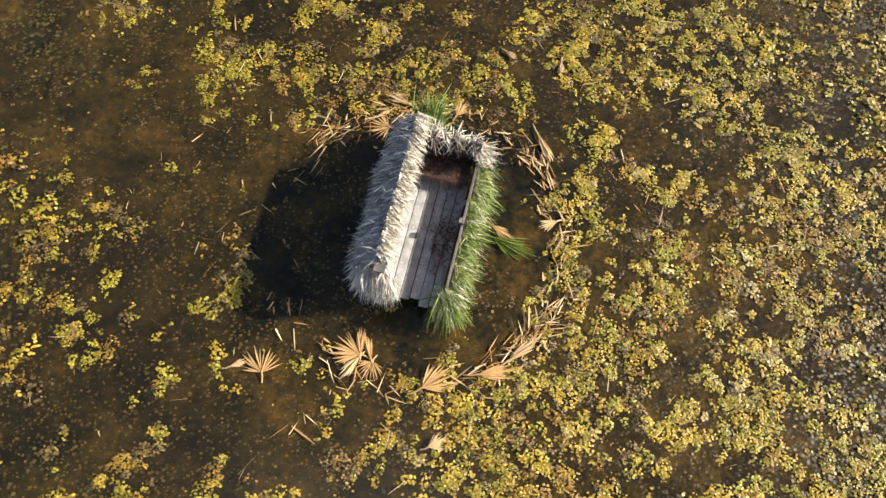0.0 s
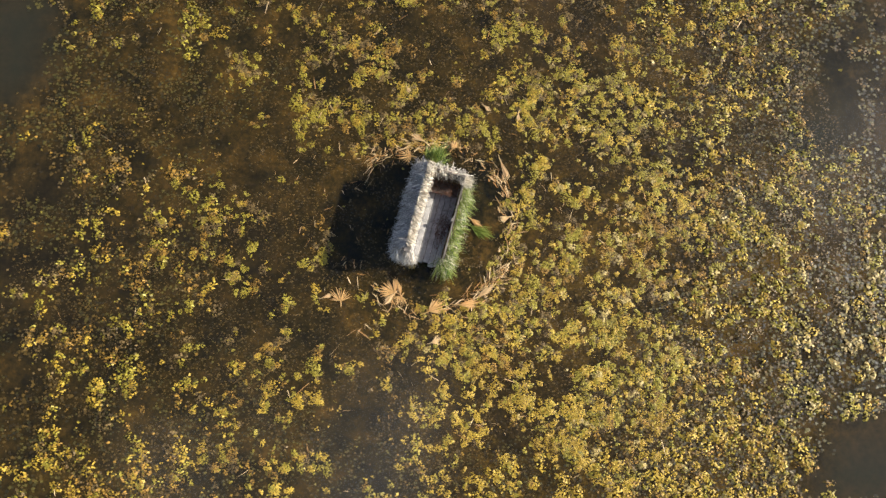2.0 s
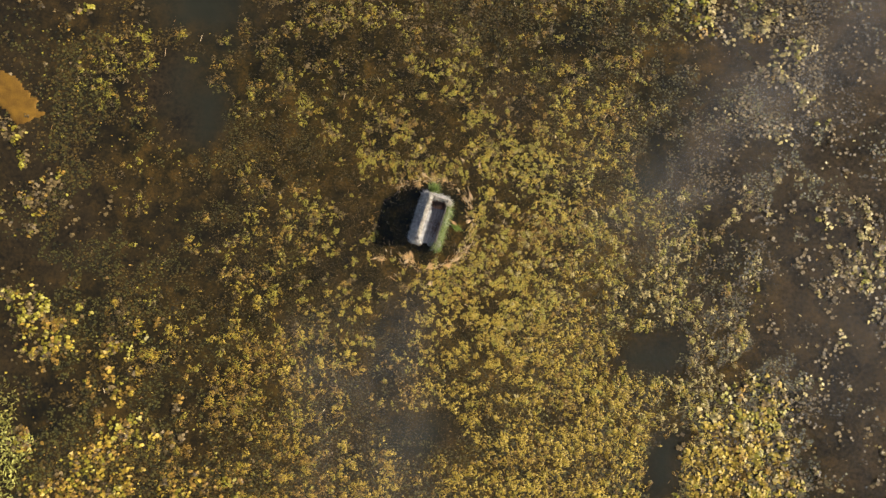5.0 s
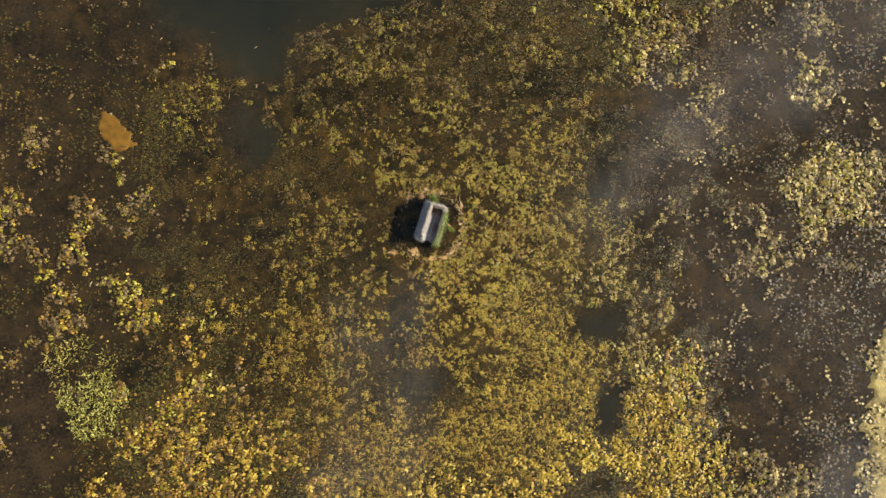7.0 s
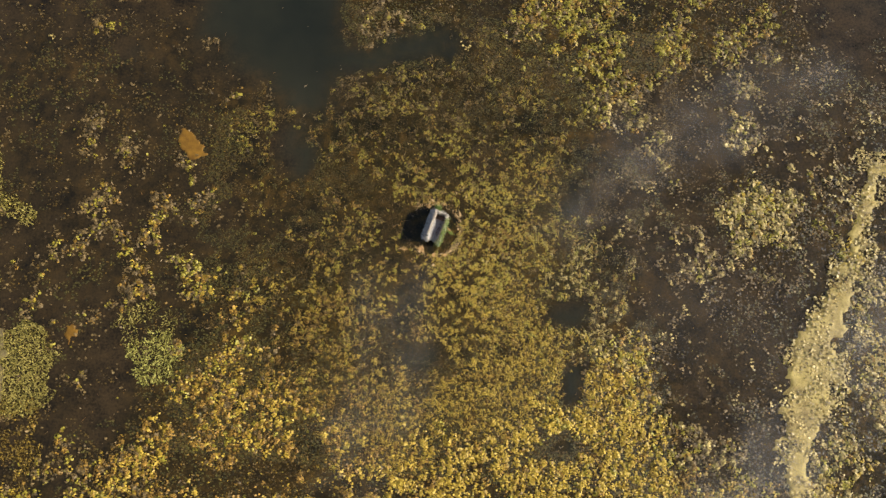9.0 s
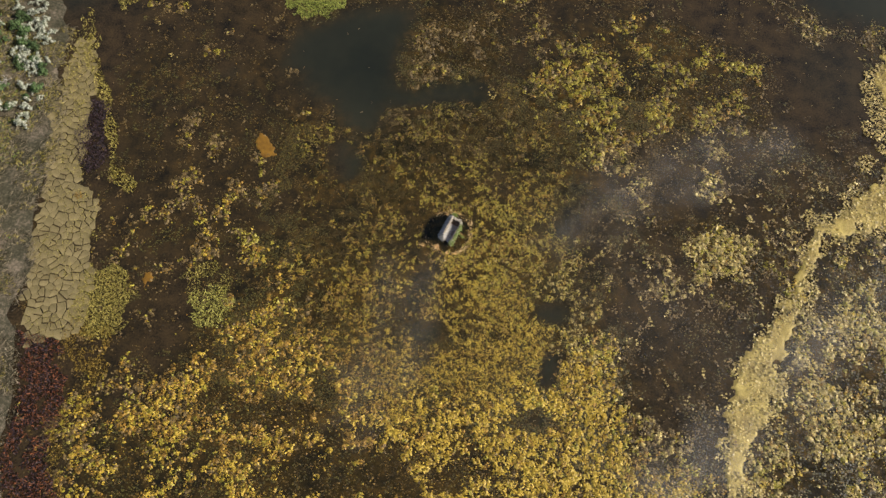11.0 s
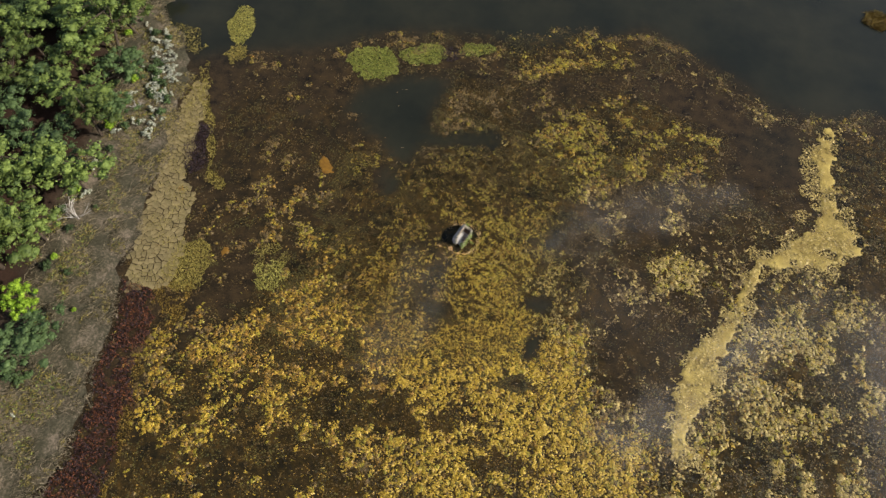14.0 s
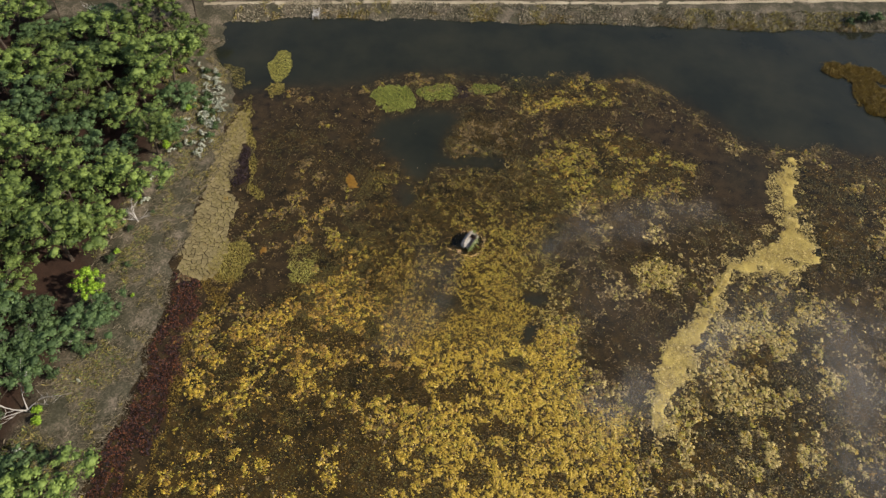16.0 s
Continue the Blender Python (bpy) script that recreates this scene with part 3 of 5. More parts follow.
# ---- floating plants ----
def cover(x, y):
    """How much of the water the floating leaves hide, from 0 to 1."""
    k = plant_fields(x, y)[0]
    k = k * np.clip(1 - 1.6 * deepness(x, y), 0, 1)
    west, north = land(x, y)
    k = k * (west < -0.2) * (north < -1.0) * np.where(west > -5 + 3 * (patches(x, y, 4, 47) - 0.5), 0.3, 1.0)
    # a broken rim of clumps between the marsh and the deep water
    rim = np.abs(off_line(x + (patches(x, y, 3, 401) - 0.5) * 2.4, y + (patches(x, y, 3, 403) - 0.5) * 2.4, RIM))
    k = np.maximum(k, (0.55 + 0.45 * patches(x, y, 4, 405)) * np.exp(-(rim / 1.0) ** 2))
    # open water round the hide
    k = k * (1 - 0.985 * blob(x, y, -0.45, -0.25, 2.25, 2.05))
    return (k + 0.45 * blob(x, y, 2.45, -0.2, 0.75, 1.9, -8) + 0.35 * blob(x, y, 0.3, 2.75, 1.2, 0.5) + 0.3 * blob(x, y, 0.9, -3.2, 1.6, 0.8, 20)) * (x < 75) * (y > -75)


def looked_up(fn, x0, x1, y0, y1, step):
    """fn worked out once on a grid and read off between its points."""
    gx, gy, _ = grid_sheet(x0, x1, y0, y1, step)
    w = len(np.arange(x0, x1 + step / 2, step))
    table = fn(gx, gy).reshape(-1, w)

    def read(x, y):
        fx, fy = np.clip((x - x0) / step, 0, w - 1.001), np.clip((y - y0) / step, 0, len(table) - 1.001)
        i, j = fx.astype(int), fy.astype(int)
        a, b = fx - i, fy - j
        return (table[j, i] * (1 - a) + table[j, i + 1] * a) * (1 - b) + (table[j + 1, i] * (1 - a) + table[j + 1, i + 1] * a) * b
    return read


def scatter_pads():
    """Rosettes of small leaves, each a low dome, finer towards the hide."""
    rng = np.random.default_rng(4)
    sets = {"green": [], "gold": [], "brown": [], "tan": [], "rust": []}
    cover_at = looked_up(cover, -62, 80, -68, 66, 0.5)
    gold_at, brown_at, tan_at = (looked_up(lambda a, b, i=i: plant_fields(a, b)[i], -62, 80, -68, 66, 1.0) for i in (1, 2, 3))

    def sow(half, ring, rad, leaf, number, lump, tall, corners, soft=0.04, dense=1.15):
        x0, x1, y0, y1 = half
        count = int((x1 - x0) * (y1 - y0) / (math.pi * rad * rad) * dense)
        x, y = rng.uniform(x0, x1, count), rng.uniform(y0, y1, count)
        r = np.hypot(x, y) + rng.normal(0, 0.9, count) + 3 * (patches(x, y, 5, 44) - 0.5)
        ok = (r >= ring[0]) & (r < ring[1])
        x, y = x[ok], y[ok]
        k = cover_at(x, y)
        ok = k > 0.02
        x, y, k = x[ok], y[ok], k[ok]
        mass = 0.50 * patches(x, y, lump, 3, 4) + 0.30 * patches(x, y, lump * 3.2, 6, 3) + 0.20 * patches(x, y, lump * 12, 8, 3)
        mass = np.clip((mass - 0.5) * 1.5 + 0.5, 0, 1)
        ok = rng.random(len(x)) < 0.06 * k + 0.94 / (1 + np.exp(-(mass - (1 - k * 1.02)) / soft))
        x, y, mass, k = x[ok], y[ok], mass[ok], k[ok]
        tint, pick = patches(x, y, 9, 15, 3), rng.random(len(x))
        gold, brown, tan = gold_at(x, y), brown_at(x, y), tan_at(x, y)
        brown = np.maximum(brown, 0.30 * (np.hypot(x, y) > 6) * np.clip(patches(x, y, 2.2, 117) * 2 - 0.8, 0, 1) * (1 - gold))
        kind = np.where(pick < tan, 3, np.where(pick < tan + brown, 2, np.where(rng.random(len(x)) < gold, 1, 0)))
        rust = np.clip(patches(x, y, 1.7, 217) * 1.9 - 0.75, 0, 1) * 0.55 + 0.08
        rust = rust * np.clip(1.35 - 1.3 * k, 0.3, 1) + 0.42 * blob(x, y, -14, -17, 14, 10) * (1 - 0.85 * blob(x, y, 2.6, -0.2, 1.2, 3))
        kind = np.where((kind < 2) & (rng.random(len(x)) < rust), 4, kind)
        big = rad * np.exp(rng.normal(-0.1, 0.45, len(x))) * np.where(mass > 1 - k, 1.0, 0.6)
        per = np.clip(rng.poisson(number * (big / rad) ** 2), 1, number * 4)
        long, turn = rng.uniform(1.0, 2.0, len(x)) ** 0.5, rng.uniform(0, math.tau, len(x))
        own = np.repeat(np.arange(len(x)), per)
        n = len(own)
        a, q = rng.uniform(0, math.tau, n), np.sqrt(rng.random(n)) * rng.uniform(0.8, 1.15, n)
        R = big[own]
        u, w, ct, st = np.cos(a) * q * R * long[own], np.sin(a) * q * R / long[own], np.cos(turn[own]), np.sin(turn[own])
        dx, dy = u * ct - w * st, u * st + w * ct
        h = tall * (R / rad)
        z = 0.006 + h * np.clip(1 - q * q, 0, 1) * rng.uniform(0.6, 1.0, n) + 0.01 * rng.random(n)
        sx, sy = 2 * h * dx / R ** 2, 2 * h * dy / R ** 2
        size = rng.uniform(0.6, 1.3, n) * leaf * np.where(kind[own] == 3, 1.3, 1.0)
        for i, name in enumerate(sets):
            s = kind[own] == i
            sets[name].append((x[own][s] + dx[s], y[own][s] + dy[s], z[s], size[s], (sx[s] * -0.8, sy[s] * -0.8), corners))

    sow((-10, 10, -10, 10), (0, 7.5), 0.075, 0.040, 17, 0.45, 0.013, 5)
    sow((-22, 22, -22, 22), (7.5, 18), 0.095, 0.062, 8, 0.55, 0.032, 4, 0.035)
    sow((-46, 72, -60, 50), (18, 999), 0.17, 0.185, 5, 1.7, 0.07, 4, 0.02, 1.6)
    # loose clumps over the dark basins
    n = 9000
    x, y = rng.uniform(-40, 62, n), rng.uniform(-40, 42, n)
    part_of = np.clip(1.3 - np.abs(cover_at(x, y) - 0.13) / 0.08, 0, 1) * np.where(x > 8, 1.0, 0.3)
    ok = (rng.random(n) < part_of * patches(x, y, 3.0, 144) ** 0.7) & (deepness(x, y) < 0.3) & (np.hypot(x, y) > 15)
    x, y = x[ok], y[ok]
    own = np.repeat(np.arange(len(x)), rng.integers(3, 12, len(x)))
    turn, n = rng.uniform(0, math.tau, len(x)), len(own)
    along, across = rng.normal(0, 0.30, n), rng.normal(0, 0.13, n)
    cx, cy = x[own] + along * np.cos(turn[own]) - across * np.sin(turn[own]), y[own] + along * np.sin(turn[own]) + across * np.cos(turn[own])
    size, z = rng.uniform(0.12, 0.27, n), rng.uniform(0.02, 0.14, n)
    pale = (rng.random(len(x)) < np.where((x > 36) & (y < 14), 0.8, np.where(x > 10, 0.14, 0.03)))[own]
    for name, s in (("tan", pale), ("brown", ~pale)):
        sets[name].append((cx[s], cy[s], z[s], size[s], (0.0, 0.0), 4))
    # single leaves adrift between the clumps
    n = 330000
    x, y = rng.uniform(-42, 66, n), rng.uniform(-58, 46, n)
    far = np.hypot(x, y)
    k = cover_at(x, y)
    ok = (rng.random(n) < np.where(k > 0.01, 0.05 + 0.3 * k, 0) * np.clip(k * 4, 0.15, 1) * np.clip(patches(x, y, 1.3, 311) * 1.6 - 0.1, 0.08, 1)) & (far > 3.5)
    x, y, far = x[ok], y[ok], far[ok]
    pick, gold, brown, tan = rng.random(len(x)), gold_at(x, y), brown_at(x, y), tan_at(x, y)
    kind = np.where(pick < tan * 0.5, 3, np.where(pick < tan * 0.5 + brown * 0.7 + 0.2, 2, np.where(rng.random(len(x)) < 0.6, 4, np.where(rng.random(len(x)) < gold, 1, 0))))
    size = np.clip(0.03 + far * 0.0045, 0.045, 0.15) * rng.uniform(0.6, 1.3, len(x))
    for i, name in enumerate(sets):
        q = kind == i
        sets[name].append((x[q], y[q], rng.uniform(0.004, 0.03, q.sum()), size[q], (0.0, 0.0), 4))
    # weed awash all over the marsh, finer towards the hide
    for name, word, seed in (("pad_sunk", "brown", 331), ("pad_moss", "dark olive", 337)):
        n = 300000
        x, y = rng.uniform(-42, 68, n), rng.uniform(-60, 48, n)
        x[: n // 3], y[: n // 3] = rng.uniform(-20, 20, n // 3), rng.uniform(-20, 20, n // 3)
        far = np.hypot(x, y)
        k = cover_at(x, y)
        lump = np.where(far < 16, 0.7, 1.4)
        ok = (far > 6) & (k > 0.03) & (0.6 * patches(x / lump, y / lump, 1.0, seed) + 0.4 * patches(x, y, 5.0, seed + 3) > 0.72 - 0.55 * k)
        x, y, far = x[ok], y[ok], far[ok]
        v, f = leaves(x, y, rng.uniform(0.002, 0.012, len(x)), np.clip(0.03 + far * 0.0055, 0.06, 0.2) * rng.uniform(0.5, 1.3, len(x)), 0.08, rng, 4)
        tagged(new("sunken_weed", mesh_of("sunken_weed", v, f, M[name])), word + " weed awash between the floating leaves", "water plants", kind="stuff")
    # weed just awash round the hide
    x, y = rng.uniform(-12, 12, 125000), rng.uniform(-12, 12, 125000)
    ok = (np.hypot(x, y) < 11.5) & (0.6 * patches(x, y, 0.5, 101) + 0.4 * patches(x, y, 3.0, 103) > 0.40 + 0.3 * blob(x, y, -0.45, -0.25, 2.0, 1.8))
    v, f = leaves(x[ok], y[ok], rng.uniform(0.002, 0.005, ok.sum()), rng.uniform(0.015, 0.065, ok.sum()), 0.02, rng, 4)
    tagged(new("sunken_weed", mesh_of("sunken_weed", v, f, M["pad_sunk"])), "brown and olive weed just awash in the marsh", "water plants", kind="stuff")
    for name, runs in sets.items():
        word = {"green": "yellow-green", "gold": "golden yellow", "brown": "dead brown", "tan": "pale tan", "rust": "rust-brown"}[name]
        for x, y, z, s, slope, corners in runs:
            v, f = leaves(x, y, z, s, 0.22, rng, corners, slope)
            tagged(new("floating_leaves", mesh_of("floating_leaves", v, f, M["pad_" + name])), word + " leaves floating in clumps on the marsh", "water plants", kind="stuff")


# ---- islets, mats and shore plants ----
def tufts(name, label, category, mat, count, spots, length, width, lean, rng, base=0.0, kind="stuff", comb=(0, 0)):
    """Upright grass over the places that spots() accepts."""
    x, y = spots(count, rng)
    n = len(x)
    z = np.maximum(height(x, y), 0) + base
    way = np.stack([rng.normal(comb[0], lean, n), rng.normal(comb[1], lean, n), np.ones(n)], 1)
    way /= np.linalg.norm(way, axis=1, keepdims=True)
    v, f = blades(np.stack([x, y, z], 1), way, rng.uniform(0.5, 1.0, n) * length, rng.uniform(0.6, 1.2, n) * width, 0.3, rng)
    return tagged(new(name, mesh_of(name, v, f, M[mat])), label, category, kind=kind)


def within_outline(outline, ragged=1.0, size=2.0):
    xs, ys = [p[0] for p in outline], [p[1] for p in outline]

    def spots(count, rng):
        x, y = rng.uniform(min(xs) - 1, max(xs) + 1, count), rng.uniform(min(ys) - 1, max(ys) + 1, count)
        wx, wy = (patches(x, y, size, 41) - 0.5) * ragged, (patches(x, y, size, 55) - 0.5) * ragged
        ok = inside(x + wx, y + wy, outline)
        return x[ok], y[ok]
    return spots


def oval(cx, cy, rx, ry, turn=0.0, n=14):
    c, s = math.cos(radians(turn)), math.sin(radians(turn))
    return [(cx + rx * math.cos(k * math.tau / n) * c - ry * math.sin(k * math.tau / n) * s,
             cy + rx * math.cos(k * math.tau / n) * s + ry * math.sin(k * math.tau / n) * c) for k in range(n)]


def matted(name, label, outline, mat, step, ragged, top, kind="stuff", holes=0.0):
    """A raft of matted plants: a low, lumpy sheet with a ragged rim, closed down to the water."""
    xs, ys = [p[0] for p in outline], [p[1] for p in outline]
    gx, gy, f = grid_sheet(min(xs) - 2, max(xs) + 2, min(ys) - 2, max(ys) + 2, step)
    wx, wy = (patches(gx, gy, 1.5, 61, 5) - 0.5) * ragged, (patches(gx, gy, 1.5, 67, 5) - 0.5) * ragged
    hold = inside(gx + wx, gy + wy, outline) & (patches(gx, gy, 1.6, 71) > holes)
    keep = hold[f].all(1)
    f = f[keep]
    edge = np.zeros(len(gx))
    np.add.at(edge, f.ravel(), 1)
    z = np.where(edge >= 4, 0.03 + top * (0.4 + patches(gx, gy, 0.8, 73)), -0.06)
    used = np.unique(f)
    back = np.zeros(len(gx), np.int64)
    back[used] = np.arange(len(used))
    me = mesh_of(name, np.stack([gx, gy, z], 1)[used], back[f], M[mat], True)
    return tagged(new(name, me), label, "plant mat", kind=kind)


BAND = [(45.8, 36.1), (42.8, 30.9), (43.4, 25.2), (44.9, 19.7), (40.8, 13.7), (35.5, 7.4), (34.1, 0.9), (31.1, -4.5), (29.2, -10.1), (28.6, -11.9), (28.3, -14.8), (29.2, -19.2), (31.3, -19.1), (32.1, -14.5), (32.6, -11.6), (33.1, -12.0), (35.1, -4.4), (37.0, 3.9), (38.7, 8.1), (45.7, 10.1), (50.9, 15.7), (47.7, 20.1), (46.0, 26.2), (46.5, 32.2)]


def build_plants():
    rng = np.random.default_rng(12)
    matted("plant_mat", "tan mat of matted floating plants", BAND, "mat_tan", 0.22, 1.5, 0.05, holes=0.05)
    for cx, cy, rx, ry, turn in ((-21.9, 5.1, 1.5, 0.95, -40), (-28.5, -12.0, 0.5, 1.0, 0), (-27.1, -9.8, 1.3, 0.35, 10)):
        matted("silt_patch", "orange silt patch just under the water", oval(cx, cy, rx, ry, turn), "orange_silt", 0.12, 1.1, 0.004)
    # low leafy cover over the tan mats
    for line, count in ((BAND, 52000),):
        x, y = within_outline(line, 4.5)(count, rng)
        v, f = leaves(x, y, rng.uniform(0.03, 0.18, len(x)), rng.uniform(0.12, 0.30, len(x)), 0.3, rng, 4)
        tagged(new("floating_leaves", mesh_of("floating_leaves", v, f, M["pad_tan"])), "tan leaves growing over the plant mat", "water plants", kind="stuff")
    # grassy islets
    for cx, cy, rx, ry, turn, mat, what in ((-22.9, 26.0, 4.0, 3.4, 0, "grass_islet", "bright green"), (-16.1, 30.3, 3.4, 2.2, 20, "grass_islet", "bright green"),
                                            (-8.2, 34.1, 2.9, 1.5, 20, "grass_islet", "bright green"), (-46.2, 26.8, 2.1, 4.6, 24, "grass_pale", "olive"),
                                            (-43.8, 20.7, 1.8, 1.9, 0, "grass_olive", "ragged olive"), (-21.6, -13.0, 2.2, 2.0, 0, "grass_pale", "round olive-green"),
                                            (-23.5, -9.7, 1.9, 0.8, 30, "grass_olive", "ragged olive"), (-21.0, -10.7, 0.7, 1.3, 0, "grass_olive", "ragged olive"), (-23.9, -11.6, 0.6, 1.2, 10, "grass_olive", "ragged olive"), (-32.1, -15.0, 3.2, 3.6, 0, "grass_olive", "olive"),
                                            (56.4, 62.7, 6.0, 2.6, 5, "grass_rust", "rusty brown"), (60.0, 56.1, 3.4, 5.6, 25, "grass_rust", "shaggy rusty brown"),
                                            (-11.9, 31.7, 2.0, 1.5, 20, "reed_purple", "dark purple")):
        area = rx * ry * 3.1
        tufts("grass_islet", what + " grass islet standing in the marsh water", "grass islet", mat, int(area * 280), within_outline(oval(cx, cy, rx, ry, turn), min(1.5, 0.5 * min(rx, ry)), 1.4), 0.9 if mat == "grass_rust" else 0.32, 0.075, 0.95, rng)
    # shore: olive skirt on the mud, dry bank grass, red-brown reeds
    def strip(a, b, y0, y1, thin=0.0):
        def spots(count, g):
            x, y = g.uniform(-75, -18, count), g.uniform(y0, y1, count)
            west, north = land(x, y)
            ok = (west > a) & (west < b) & (north < 0.3) & (patches(x, y, 2.2, 83) > thin)
            return x[ok], y[ok]
        return spots

    tufts("bank_grass", "dry grey-brown grass on the shore bank", "grass", "grass_bank", 200000, strip(-0.1, 11, -62, 30, 0.25), 0.95, 0.055, 0.7, rng, comb=(1.3, 0.9))
    tufts("shore_reeds", "dry straw reeds along the water's edge", "reeds", "grass_bank", 60000, strip(-0.9, 1.0, -62, -19, 0.3), 0.6, 0.07, 0.6, rng)
    tufts("shore_grass", "olive grass in patches on the shore", "grass", "grass_olive", 30000, strip(-3.0, 1.8, 3, 24, 0.3), 0.4, 0.09, 0.5, rng)
    tufts("bank_weeds", "olive weeds over the bank", "weeds", "grass_olive", 130000, strip(0.5, 11, -60, 26, 0.55), 0.6, 0.08, 0.8, rng, comb=(0.8, 0.5))
    tufts("bank_weeds", "green weeds scattered over the bank", "weeds", "grass_green", 75000, strip(2, 11, -55, 24, 0.62), 0.45, 0.09, 0.8, rng)

    def reeds(count, g):
        x, y = g.uniform(-42, -24, count), g.uniform(-60, -19.5, count)
        west, _ = land(x, y)
        ok = (west < -0.8) & (west > -5.4 + 1.5 * (patches(x, y, 3, 87) - 0.5)) & (patches(x, y, 1.2, 89) > 0.22)
        return x[ok], y[ok]

    tufts("red_reeds", "red-brown reeds in shallow water by the bank", "reeds", "reed_red", 42000, reeds, 0.45, 0.08, 0.5, rng)
    tufts("red_reeds", "dark purple-brown reeds in shallow water by the bank", "reeds", "reed_purple", 42000, reeds, 0.45, 0.08, 0.5, rng)

    def verge(count, g):
        x, y = g.uniform(-40, -20, count), g.uniform(-60, -17, count)
        west, _ = land(x, y)
        mid = -6.6 + 2.4 * (patches(x, y, 4, 187) - 0.5)
        ok = (np.abs(west - mid) < 0.4 + 1.9 * patches(x, y, 1.6, 189) * patches(x, y, 5, 191))
        return x[ok], y[ok]
    tufts("shore_grass", "olive-gold fringe of water grass along the reeds", "grass", "grass_rust", 60000, verge, 0.28, 0.10, 0.9, rng)

    def purple(count, g):
        return within_outline(oval(-40.2, 1.9, 1.9, 4.6, 15), 1.4)(count, g)
    tufts("dark_reeds", "dark purple-brown reeds on the mud edge", "reeds", "reed_purple", 7000, purple, 0.35, 0.09, 0.5, rng)

    def mud_tufts(count, g):
        x, y = within_outline([(-46.7, 12.7), (-45.3, 13.2), (-40.8, 2.3), (-39.5, -3.5), (-36.5, -5.1), (-33.8, -12.9), (-32.4, -18.0), (-37.4, -20.5), (-41.7, -9.3), (-46.0, 4.0)])(count, g)
        ok = patches(x, y, 1.8, 207) > 0.55
        return x[ok], y[ok]
    tufts("mud_grass", "sparse olive grass on the cracked mud", "grass", "grass_olive", 22000, mud_tufts, 0.18, 0.06, 0.9, rng, base=0.05)

    def fringe(count, g):
        x, y = g.uniform(-46, -28, count), g.uniform(-5, 16, count)
        d = off_line(x, y, [(-46.9, 14.4), (-41.0, 7.1), (-37.9, 2.3), (-36.8, -1.5), (-34.0, -2.6)])
        ok = np.abs(d) < 0.9 * patches(x, y, 2.5, 91) + 0.15
        return x[ok], y[ok]
    tufts("shore_grass", "olive fringe of grass along the mud", "grass", "grass_olive", 26000, fringe, 0.4, 0.09, 0.5, rng)

    def dike_side(count, g):
        x = g.uniform(-62, 80, count)
        y = 30 + (x + 60) * 0.36 + g.uniform(-14, 20, count)
        north = land(x, y)[1]
        ok = (north > -0.3) & (north < 4.0) & (patches(x, y, 2.0, 95) > 0.2)
        return x[ok], y[ok]
    def dike_patch(low, high, seed, thin):
        def spots(count, g):
            x, y = dike_side(count, g)
            north = land(x, y)[1]
            ok = (north > low) & (north < high) & (patches(x, y, 5.0, seed) > thin)
            return x[ok], y[ok]
        return spots

    tufts("dike_weeds", "olive weeds in patches on the dike's slope", "weeds", "grass_olive", 120000, dike_patch(-0.3, 4.0, 421, 0.62), 0.7, 0.12, 0.7, rng)
    tufts("dike_weeds", "rusty dead weeds at the dike's foot", "weeds", "grass_rust", 90000, dike_patch(-0.3, 1.6, 431, 0.58), 0.7, 0.12, 0.7, rng)
    tufts("dike_grass", "dry grass on the dike's slope", "grass", "grass_dike", 170000, dike_side, 0.6, 0.11, 0.6, rng)


